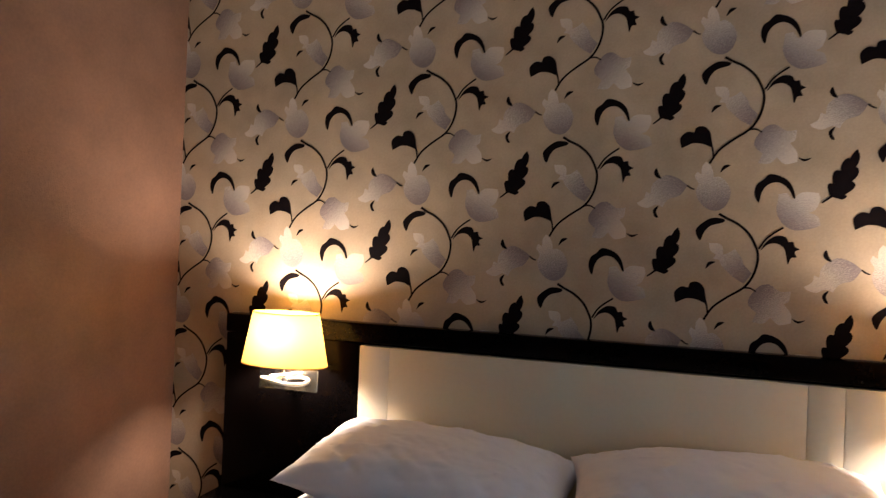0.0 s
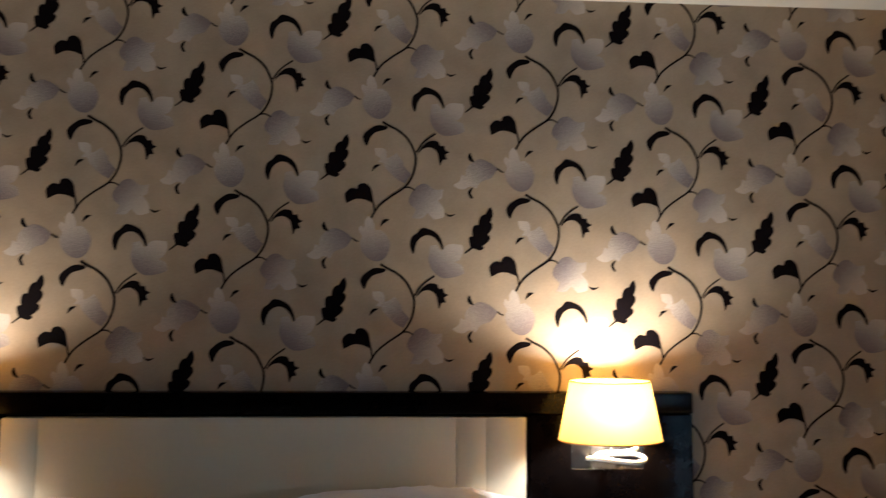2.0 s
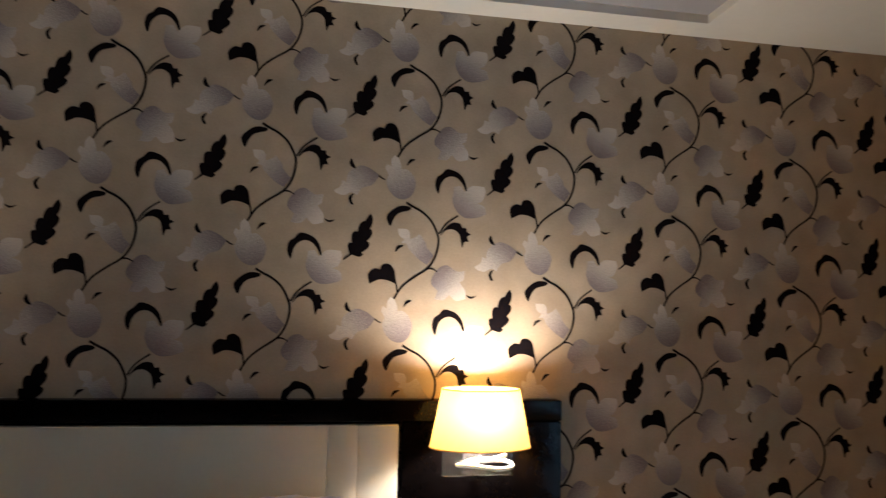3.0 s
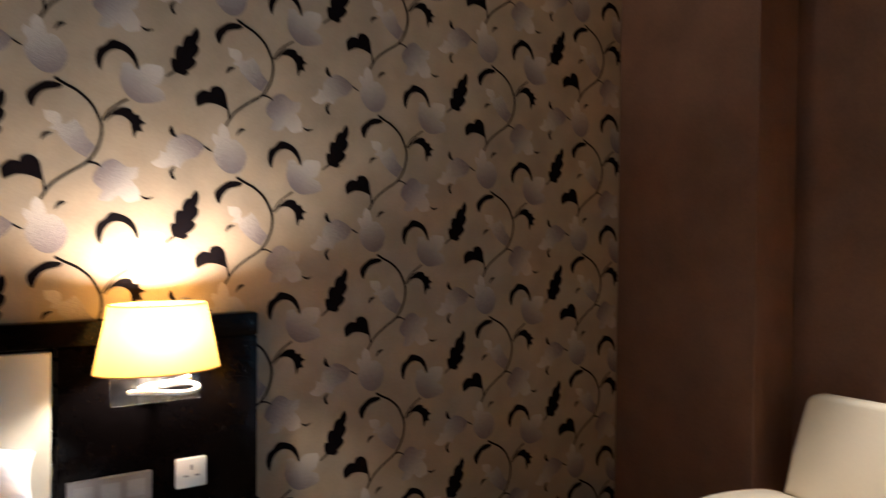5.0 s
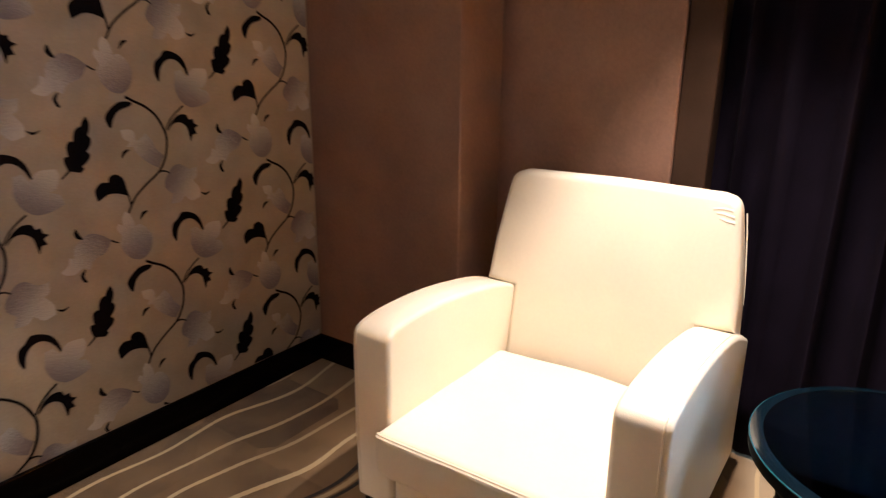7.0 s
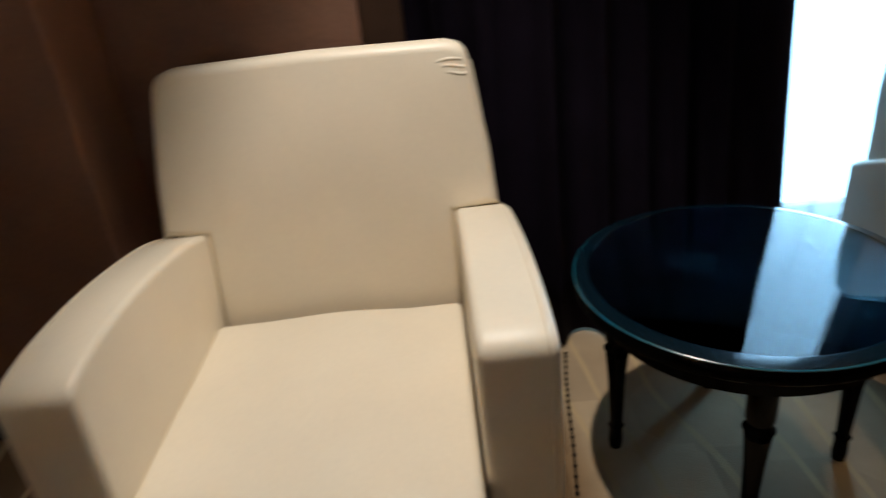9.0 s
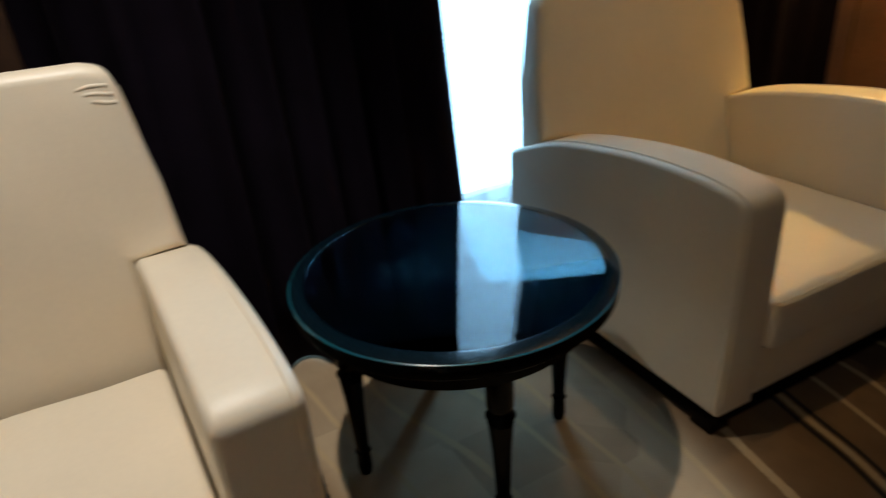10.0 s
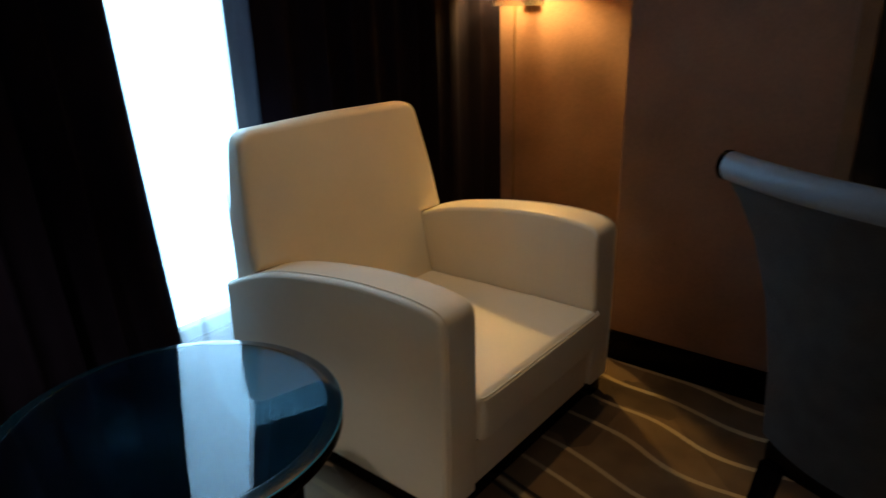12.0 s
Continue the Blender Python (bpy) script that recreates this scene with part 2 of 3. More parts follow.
def shade_material():
    m = bpy.data.materials.new("yellow_fabric_lampshade")
    m.use_nodes = True
    nt = m.node_tree
    out = nt.nodes["Material Output"]
    d, t, mix = nt.nodes.new("ShaderNodeBsdfDiffuse"), nt.nodes.new("ShaderNodeBsdfTranslucent"), nt.nodes.new("ShaderNodeMixShader")
    n, ramp = nt.nodes.new("ShaderNodeTexNoise"), nt.nodes.new("ShaderNodeValToRGB")
    n.inputs["Scale"].default_value = 220
    ramp.color_ramp.elements[0].color = (0.40, 0.225, 0.05, 1)
    ramp.color_ramp.elements[1].color = (0.49, 0.285, 0.07, 1)
    nt.links.new(n.outputs[0], ramp.inputs[0])
    nt.links.new(ramp.outputs[0], d.inputs[0])
    nt.links.new(ramp.outputs[0], t.inputs[0])
    mix.inputs[0].default_value = 0.36
    nt.links.new(d.outputs[0], mix.inputs[1])
    nt.links.new(t.outputs[0], mix.inputs[2])
    nt.links.new(mix.outputs[0], out.inputs[0])
    return m


SHADE = shade_material()


def sheer_material():
    m = bpy.data.materials.new("white_sheer_voile")
    m.use_nodes = True
    nt = m.node_tree
    out = nt.nodes["Material Output"]
    t, tr, mix = nt.nodes.new("ShaderNodeBsdfTranslucent"), nt.nodes.new("ShaderNodeBsdfTransparent"), nt.nodes.new("ShaderNodeMixShader")
    n = nt.nodes.new("ShaderNodeTexNoise")
    n.inputs["Scale"].default_value = 3
    ramp = nt.nodes.new("ShaderNodeValToRGB")
    ramp.color_ramp.elements[0].color, ramp.color_ramp.elements[1].color = (0.82, 0.84, 0.86, 1), (0.92, 0.93, 0.94, 1)
    nt.links.new(n.outputs[0], ramp.inputs[0])
    nt.links.new(ramp.outputs[0], t.inputs[0])
    mix.inputs[0].default_value = 0.8
    nt.links.new(t.outputs[0], mix.inputs[1])
    nt.links.new(tr.outputs[0], mix.inputs[2])
    nt.links.new(mix.outputs[0], out.inputs[0])
    return m


SHEER = sheer_material()


def lit_edge_material():
    m = bpy.data.materials.new("grey_lit_curtain_edge")
    m.use_nodes = True
    nt = m.node_tree
    d, t, mix = nt.nodes.new("ShaderNodeBsdfDiffuse"), nt.nodes.new("ShaderNodeBsdfTranslucent"), nt.nodes.new("ShaderNodeMixShader")
    n, ramp = nt.nodes.new("ShaderNodeTexNoise"), nt.nodes.new("ShaderNodeValToRGB")
    n.inputs["Scale"].default_value = 180
    ramp.color_ramp.elements[0].color, ramp.color_ramp.elements[1].color = (0.15, 0.16, 0.19, 1), (0.21, 0.22, 0.25, 1)
    nt.links.new(n.outputs[0], ramp.inputs[0])
    nt.links.new(ramp.outputs[0], d.inputs[0])
    nt.links.new(ramp.outputs[0], t.inputs[0])
    mix.inputs[0].default_value = 0.4
    nt.links.new(d.outputs[0], mix.inputs[1])
    nt.links.new(t.outputs[0], mix.inputs[2])
    nt.links.new(mix.outputs[0], nt.nodes["Material Output"].inputs[0])
    return m


LIT_EDGE = lit_edge_material()


def glass_material(name, tint, rough=0.0, ior=1.52):
    m = bpy.data.materials.new(name)
    m.use_nodes = True
    b = m.node_tree.nodes["Principled BSDF"]
    b.inputs["Base Color"].default_value = (*tint, 1)
    b.inputs["Roughness"].default_value = rough
    b.inputs["Transmission Weight"].default_value = 1
    b.inputs["IOR"].default_value = ior
    return m


GLASS = glass_material("window_glass", (0.95, 0.98, 1.0))
TABLE_GLASS = glass_material("teal_edged_table_glass", (0.45, 0.84, 0.98), 0.0, 1.60)
ACRYLIC = glass_material("smoked_acrylic", (0.6, 0.6, 0.62), 0.25)


# ---- mesh helpers ----
def part(name, bm, mat, parent=None, label="", smooth=True):
    me = bpy.data.meshes.new(name)
    bm.normal_update()
    bm.to_mesh(me)
    bm.free()
    me.materials.append(mat)
    if smooth:
        for p in me.polygons:
            p.use_smooth = len(p.vertices) < 16
        me.set_sharp_from_angle(angle=radians(35))
    ob = new(name, me)
    if parent:
        ob.parent = parent
    if label:
        ob["label"] = label
    return ob


def box(x0, x1, y0, y1, z0, z1, bevel=0.0, segs=2):
    bm = bmesh.new()
    bmesh.ops.create_cube(bm, size=1)
    for v in bm.verts:
        v.co = Vector(((x0, x1)[v.co.x > 0], (y0, y1)[v.co.y > 0], (z0, z1)[v.co.z > 0]))
    if bevel:
        bmesh.ops.bevel(bm, geom=bm.edges[:], offset=bevel, segments=segs, profile=0.5, affect="EDGES", clamp_overlap=True)
    return bm


def merge(bms):
    """Several pieces of one part in one bmesh."""
    out = bmesh.new()
    for b in bms:
        tmp = bpy.data.meshes.new("tmp")
        b.to_mesh(tmp)
        b.free()
        out.from_mesh(tmp)
        bpy.data.meshes.remove(tmp)
    return out


def prism(outline, axis, a0, a1, bevel=0.0, segs=3):
    """A flat outline (u, v) drawn through from a0 to a1 along an axis: 'x' takes (y, z), 'y' takes (x, z), 'z' takes (x, y)."""
    put = {"x": lambda u, v, a: (a, u, v), "y": lambda u, v, a: (u, a, v), "z": lambda u, v, a: (u, v, a)}[axis]
    bm = bmesh.new()
    lo = [bm.verts.new(put(u, v, a0)) for u, v in outline]
    hi = [bm.verts.new(put(u, v, a1)) for u, v in outline]
    n = len(outline)
    bm.faces.new(lo)
    bm.faces.new(hi[::-1])
    for i in range(n):
        bm.faces.new((lo[i], hi[i], hi[(i + 1) % n], lo[(i + 1) % n]))
    bmesh.ops.recalc_face_normals(bm, faces=bm.faces[:])
    if bevel:
        rim = [e for e in bm.edges if (e.verts[0] in lo) == (e.verts[1] in lo)]
        bmesh.ops.bevel(bm, geom=rim, offset=bevel, segments=segs, profile=0.5, affect="EDGES", clamp_overlap=True)
    return bm


def lathe(profile, steps=48, sx=1.0, sy=1.0, closed=True):
    """A profile of (r, z) turned round the z axis, as an oval where sx and sy differ."""
    bm = bmesh.new()
    rings = []
    for r, z in profile:
        rings.append([bm.verts.new((r * sx * math.cos(2 * math.pi * k / steps), r * sy * math.sin(2 * math.pi * k / steps), z)) for k in range(steps)])
    for a, b in zip(rings, rings[1:]):
        for k in range(steps):
            bm.faces.new((a[k], a[(k + 1) % steps], b[(k + 1) % steps], b[k]))
    if closed:
        bm.faces.new(rings[0][::-1])
        bm.faces.new(rings[-1])
    bmesh.ops.recalc_face_normals(bm, faces=bm.faces[:])
    return bm


def tube(points, radius, steps=8):
    """A round bar along points."""
    bm = bmesh.new()
    rings = []
    for i, p in enumerate(points):
        p = Vector(p)
        d = (Vector(points[min(i + 1, len(points) - 1)]) - Vector(points[max(i - 1, 0)])).normalized()
        side = d.orthogonal().normalized() if abs(d.z) > 0.99 else d.cross(Vector((0, 0, 1))).normalized()
        up = side.cross(d)
        rings.append([bm.verts.new(p + radius * (math.cos(2 * math.pi * k / steps) * side + math.sin(2 * math.pi * k / steps) * up)) for k in range(steps)])
    for a, b in zip(rings, rings[1:]):
        for k in range(steps):
            bm.faces.new((a[k], a[(k + 1) % steps], b[(k + 1) % steps], b[k]))
    bm.faces.new(rings[0])
    bm.faces.new(rings[-1])
    bmesh.ops.recalc_face_normals(bm, faces=bm.faces[:])
    return bm


def smooth_line(pts, closed=True, cut=4):
    """Points on a soft curve through the given ones."""
    out, n = [], len(pts)
    for i in range(n if closed else n - 1):
        p = [Vector(pts[(i + k) % n]) if closed else Vector(pts[min(max(i + k, 0), n - 1)]) for k in (-1, 0, 1, 2)]
        for j in range(cut):
            t = j / cut
            out.append(tuple(0.5 * (2 * p[1] + (p[2] - p[0]) * t + (2 * p[0] - 5 * p[1] + 4 * p[2] - p[3]) * t * t + (3 * p[1] - p[0] - 3 * p[2] + p[3]) * t**3)))
    if not closed:
        out.append(tuple(pts[-1]))
    return out


def thing(name, label, category, group="", m=None):
    ob = new(name)
    ob.empty_display_size = 0.1
    if m:
        ob.matrix_world = m
    return tagged(ob, label, category, group)


def structure(name, bm, mat, label="", smooth=False):
    return tagged(part(name, bm, mat, smooth=smooth), label, kind="structure")


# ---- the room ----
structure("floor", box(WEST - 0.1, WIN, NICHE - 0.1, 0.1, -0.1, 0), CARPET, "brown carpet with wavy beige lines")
wall_north = structure("wall_north", box(WEST - 0.1, EAST + 0.5, 0, 0.1, 0, CEIL), PAPER, "beige wallpaper with dark vines and pale mauve flowers")
structure("wall_west", box(WEST - 0.1, WEST, NICHE - 0.1, 0, 0, CEIL), VINYL, "brown textured vinyl wall")
structure("wall_pier", box(EAST, EAST + 0.5, PIER, 0, 0, CEIL, 0.006, 2), VINYL, "brown vinyl-covered pier in the corner")
structure("wall_east", box(RECESS, WIN + 0.1, REVEAL, PIER, 0, CEIL, 0.006, 2), VINYL, "brown vinyl wall beside the window")
structure("wall_south", box(WEST, 4.052, NICHE, SOUTH, 0, CEIL, 0.004, 1), VINYL, "brown vinyl wall across the room")
structure("wall_niche", box(WEST - 0.1, WIN + 0.1, NICHE - 0.1, NICHE, 0, CEIL), VINYL, "brown vinyl wall behind the wall lamp")
# ceiling with a shallow tray
TX0, TX1, TY0, TY1 = 0.3, 3.40, -3.2, -0.125
structure("ceiling", merge([
    box(WEST - 0.1, TX0, NICHE - 0.1, 0.1, CEIL, CEIL + 0.12), box(TX1, WIN + 0.1, NICHE - 0.1, 0.1, CEIL, CEIL + 0.12),
    box(TX0, TX1, TY1, 0.1, CEIL, CEIL + 0.12), box(TX0, TX1, NICHE - 0.1, TY0, CEIL, CEIL + 0.12)]), CEILING, "warm white ceiling round a shallow tray")
structure("ceiling_tray", box(TX0, TX1, TY0, TY1, CEIL + 0.035, CEIL + 0.12), TRAY_DIM, "recessed ceiling field, its cool dim light painted in grey")

# board added for the window reveal, its shade put into the dark brown
structure("reveal_strip", box(4.875, WIN, -1.468, REVEAL, 0, CEIL, 0.004, 1), REVEAL_SHADE, "window reveal strip, its shade painted dark brown")
# window in the east wall
W0, W1, WZ0, WZ1 = -4.1, -1.47, 0.12, 2.5
structure("wall_window", merge([box(WIN, WIN + 0.1, W0, W1, 0, WZ0), box(WIN, WIN + 0.1, W0, W1, WZ1, CEIL), box(WIN, WIN + 0.1, NICHE, W0, 0, CEIL)]), VINYL, "wall round the window")
window = tagged(new("window_1"), "wide window with a grey frame behind curtains", kind="structure")
for y in (W0, -3.1, -2.24, W1 - 0.05):
    part("mullion", box(WIN + 0.02, WIN + 0.07, y, y + 0.05, WZ0, WZ1, 0.004, 1), FRAME, window)
for z in (WZ0, WZ1 - 0.05):
    part("frame_rail", box(WIN + 0.022, WIN + 0.068, W0 + 0.05, W1 - 0.05, z, z + 0.05, 0.004, 1), FRAME, window)
for y0, y1 in ((W0 + 0.05, -3.1), (-3.05, -2.24), (-2.19, W1 - 0.05)):
    pane = part("pane", box(WIN + 0.04, WIN + 0.046, y0, y1, WZ0 + 0.05, WZ1 - 0.05), GLASS, window, smooth=False)
    pane.visible_shadow = False
structure("ground", box(WIN + 0.2, 3000, -2000, 2000, -12.2, -12), material("ground_outside", (0.20, 0.20, 0.19), 0.9, vary=0.3, scale=0.05), "grey ground far below the window")

# baseboards, black
B, T = 0.115, 0.016
for name, b in (("baseboard_north", box(2.835, EAST - T, -T, 0, 0, B, 0.004, 2)), ("baseboard_pier", box(EAST - T, EAST, PIER - T, 0, 0, B, 0.004, 2)),
                ("baseboard_return", box(EAST, RECESS - T, PIER - T, PIER, 0, B, 0.004, 2)), ("baseboard_east", box(RECESS - T, RECESS, REVEAL, PIER, 0, B, 0.004, 2)),
                ("baseboard_south", box(WEST + T, 4.052, SOUTH, SOUTH + T, 0, B, 0.004, 2)), ("baseboard_niche", box(4.052, 4.95, NICHE, NICHE + T, 0, B, 0.004, 2)),
                ("baseboard_west", box(WEST, WEST + T, SOUTH, 0, 0, B, 0.004, 2)), ("baseboard_bed_wall", box(WEST + T, -0.15, -T, 0, 0, B, 0.004, 2))):
    structure(name, b, BLACKWOOD, "black-stained wooden baseboard")

# ---- printed wallpaper ----
# One repeat, in millimetres from the tip of the dark leaf; the columns alternate by half a repeat.
PITCH, DROP = 530, 526.3
PRINT_ARCH = [(-177, -156), (-188, -117), (-213, -91), (-254, -80), (-274, -99), (-294, -115), (-299, -148), (-286, -176), (-278, -141), (-262, -117), (-238, -107), (-214, -114), (-194, -136), (-184, -157)]
PRINT_HOOK = [(140, 32), (103, 35), (70, 15), (52, -10), (67, -43), (79, -15), (99, 8), (138, 20)]
PRINT_WING = [(255, -70), (272, -40), (300, -20), (329, -22), (338, -38), (352, -37), (357, -53), (372, -61), (357, -70), (363, -88), (347, -90), (338, -112), (332, -84), (325, -60), (303, -45), (276, -49)]
PRINT_HEART = [(-3, -255), (-9, -222), (12, -201), (35, -202), (42, -186), (65, -182), (85, -199), (92, -229), (94, -254), (62, -242), (33, -240), (14, -248)]
PRINT_COMMA_A = [(-82, -324), (-90, -341), (-81, -356), (-65, -360), (-74, -343)]
PRINT_COMMA_B = [(154, -314), (133, -315), (122, -340), (135, -328)]
PRINT_COMMA_C = [(119, -112), (96, -114), (88, -137), (102, -124)]
PRINT_COMMA_D = [(355, -287), (374, -302), (396, -290), (375, -294)]
PRINT_COMMA_E = [(-70, -453), (-89, -470), (-81, -493), (-70, -494), (-78, -475)]
PRINT_FLOWER = [(-229, -170), (-226, -146), (-203, -142), (-186, -163), (-158, -139), (-111, -141), (-105, -162), (-117, -194), (-133, -205), (-109, -216), (-102, -244), (-121, -254), (-153, -262), (-185, -261), (-216, -238), (-232, -201)]
PRINT_FLOWER_B = [(227, -226), (255, -188), (286, -180), (318, -201), (349, -200), (346, -231), (332, -242), (353, -273), (353, -302), (318, -311), (293, -289), (272, -309), (239, -306), (249, -276), (226, -253)]
PRINT_BUD = [(65, -319), (77, -303), (91, -314), (100, -335), (104, -354), (120, -352), (140, -366), (155, -393), (157, -415), (145, -448), (118, -467), (85, -461), (58, -434), (48, -401), (56, -377), (43, -354), (50, -338), (63, -344)]
PRINT_PETAL = [(97, -51), (128, -51), (140, -64), (142, -86), (160, -80), (177, -68), (200, -98), (206, -117), (231, -146), (209, -180), (176, -162), (138, -125), (130, -106), (112, -102), (119, -88), (102, -76)]
PRINT_LEAF_B = [(-141, -445), (-120, -430), (-113, -408), (-99, -412), (-92, -378), (-50, -348), (-8, -360), (20, -383), (-2, -417), (-35, -429), (-48, -441), (-58, -458), (-80, -450), (-105, -462), (-132, -456)]
PRINT_LEAF_STEM = [(-100, -172), (-87, -162), (-70, -148)]
PRINT_VINE = [(124, 49), (149, 34), (184, 16), (219, -16), (241, -58), (248, -85), (246, -118), (234, -157), (208, -195), (160, -228), (115, -265), (88, -309)]
PRINT_BRANCH = [(250, -64), (269, -33), (293, -11), (321, 8)]
PRINT_HEART_STEM = [(90, -238), (97, -266), (100, -292)]
PRINT_BUD_STALK = [(20, -383), (32, -392), (44, -396)]
PRINT_TWIG = [(205, -195), (228, -195), (246, -205)]


def keep_corners(outline):
    """Doubles the points at sharp turns, so that smoothing leaves them pointed."""
    pts = []
    for k, p in enumerate(outline):
        a, b = Vector(outline[k - 1]), Vector(outline[(k + 1) % len(outline)])
        p = Vector(p)
        turn = (p - a).angle(b - p)
        pts.append(tuple(p))
        if turn > 1.0:
            d = (b - a).normalized() * 1.2
            pts[-1] = tuple(p - d)
            pts.append(tuple(p + d))
    return pts


def add_flat(verts, faces, uvs, outline, lift, grad, closed_curve=True, cut=3):
    pts = outline
    if closed_curve:
        pts = smooth_line([tuple(p) for p in outline] if closed_curve == "round" else keep_corners(outline), True, cut)
    along = [p[0] * grad[0] + p[1] * grad[1] for p in pts]
    tone = [(a - min(along)) / (max(along) - min(along)) for a in along]
    base = len(verts)
    for p, v in zip(pts, tone):
        verts.append((p[0], lift, p[1]))
        uvs.append((p[0] / 500, v))
    for tri in tessellate_polygon([[Vector((p[0], p[1], 0)) for p in pts]]):
        faces.append([base + i for i in tri])


def stroke(line, w0, w1):
    """The outline of a tapering line."""
    pts = smooth_line(line, False, 3)
    left, right = [], []
    for i, p in enumerate(pts):
        a, b = pts[max(i - 1, 0)], pts[min(i + 1, len(pts) - 1)]
        d = Vector((b[0] - a[0], b[1] - a[1])).normalized()
        w = (w0 + (w1 - w0) * i / (len(pts) - 1)) / 2
        left.append((p[0] - d.y * w, p[1] + d.x * w))
        right.append((p[0] + d.y * w, p[1] - d.x * w))
    return left + right[::-1]


def print_mesh(name, shapes, mat, label):
    """The shapes of one ink, repeated over the wall and trimmed at its edges."""
    verts, faces, uvs = [], [], []
    for shape in shapes:
        add_flat(verts, faces, uvs, *shape)
    bm = bmesh.new()
    layer = bm.loops.layers.uv.new("UVMap")
    for k in range(-2, 10):
        for j in range(-2, 6):
            ox, oz = k * PITCH / 1000, 2.444 - (j + (0.5 if k % 2 else 0)) * DROP / 1000
            vs = [bm.verts.new((ox + v[0] / 1000, -v[1] / 1000, oz + v[2] / 1000)) for v in verts]
            for f in faces:
                try:
                    face = bm.faces.new([vs[i] for i in f])
                except ValueError:
                    continue
                for loop, i in zip(face.loops, f):
                    loop[layer].uv = uvs[i]
    for co, no in (((WEST, 0, 0), (-1, 0, 0)), ((EAST, 0, 0), (1, 0, 0)), ((0, 0, CEIL), (0, 0, 1)), ((0, 0, B), (0, 0, -1))):
        bmesh.ops.bisect_plane(bm, geom=bm.verts[:] + bm.edges[:] + bm.faces[:], dist=1e-5, plane_co=co, plane_no=no, clear_outer=True)
    bm.normal_update()
    for f in bm.faces:
        if f.normal.y > 0:
            f.normal_flip()
    ob = part(name, bm, mat, wall_north, label, smooth=False)
    ob["kind"] = "stuff"


def lobed_leaf(base, tip, half):
    """A leaf blade with four rounded lobes a side, each pointing to the tip."""
    base, tip = Vector(base), Vector(tip)
    axis = tip - base
    side = Vector((-axis.y, axis.x)).normalized()
    left, right = [], []
    n = 36
    for k in range(n + 1):
        t = k / n
        body = math.sin(math.pi * min(1, 0.05 + 0.95 * t) ** 0.62) ** 0.8 if t < 1 else 0
        for edge, sgn, shift in ((left, 1, 0.1), (right, -1, 0.5)):
            saw = (t * 3.6 + shift) % 1.0
            lobe = math.sin(math.pi * saw ** 1.5) ** 0.6
            edge.append(tuple(base + axis * min(1.0, t + 0.03 * lobe) + sgn * side * half * body * (0.64 + 0.36 * lobe)))
    return left + right[::-1]


print_mesh("pale_print", [
    (PRINT_FLOWER, 0.20, (0.5, 0.85)), (PRINT_FLOWER_B, 0.25, (0.8, -0.6)), (PRINT_BUD, 0.30, (-0.3, 1)),
    (PRINT_PETAL, 0.35, (-1, 0.9)), (PRINT_LEAF_B, 0.40, (-1, -0.7))], PRINT_PALE, "pale petals shading to mauve grey")
print_mesh("dark_print", [
    (lobed_leaf((-64, -158), (-2, -2), 38), 0.50, (0, 1), False), (PRINT_ARCH, 0.55, (0, 1), "round"), (PRINT_HOOK, 0.60, (0, 1), "round"), (PRINT_WING, 0.65, (0, 1), "round"), (PRINT_HEART, 0.70, (0, 1)),
    (PRINT_COMMA_A, 0.50, (0, 1), "round"), (PRINT_COMMA_B, 0.50, (0, 1), "round"), (PRINT_COMMA_C, 0.50, (0, 1), "round"), (PRINT_COMMA_D, 0.50, (0, 1), "round"), (PRINT_COMMA_E, 0.50, (0, 1), "round"),
    (stroke(PRINT_VINE, 9, 7), 0.75, (0, 1), False), (stroke(PRINT_BRANCH, 6, 6), 0.80, (0, 1), False), (stroke(PRINT_LEAF_STEM, 4, 8), 0.85, (0, 1), False),
    (stroke(PRINT_HEART_STEM, 7, 5), 0.90, (0, 1), False), (stroke(PRINT_TWIG, 7, 4), 0.95, (0, 1), False),
    (stroke(PRINT_BUD_STALK, 6, 4), 0.95, (0, 1), False)], PRINT_DARK, "black-brown vines and leaves")


# ---- bed ----
def headboard():
    h = thing("headboard", "black-stained wide headboard with a padded cream leather panel", "headboard")
    part("side_board", box(-0.147, 0.440, -0.058, -0.003, 0, 1.175, 0.004, 2), BLACKWOOD, h)
    part("side_board", box(2.247, 2.831, -0.058, -0.003, 0, 1.175, 0.004, 2), BLACKWOOD, h)
    part("top_rail", box(-0.147, 2.831, -0.066, -0.003, 1.178, 1.252, 0.006, 2), BLACKWOOD, h)
    part("back_board", box(0.443, 2.244, -0.030, -0.003, 0.3, 1.175), BLACKWOOD, h)
    cells = [0.456, 0.578, 1.988, 2.092, 2.231]
    for a, b in zip(cells, cells[1:]):
        part("pad", box(a, b, -0.075, -0.032, 0.42, 1.168, 0.003, 2), PANEL, h, "padded cream leather panel")
    return h


headboard()


def soft_box(x0, x1, y0, y1, z0, z1, bevel, wob, cuts=10, seed=0.0):
    """A stuffed block: bevelled, divided and uneven."""
    bm = box(x0, x1, y0, y1, z0, z1, bevel, 4)
    long_edges = [e for e in bm.edges if e.calc_length() > 0.12]
    bmesh.ops.subdivide_edges(bm, edges=long_edges, cuts=cuts, use_grid_fill=True)
    for v in bm.verts:
        v.co += wob * noise.noise_vector(v.co * 5 + Vector((seed, seed, 0)))
    return bm


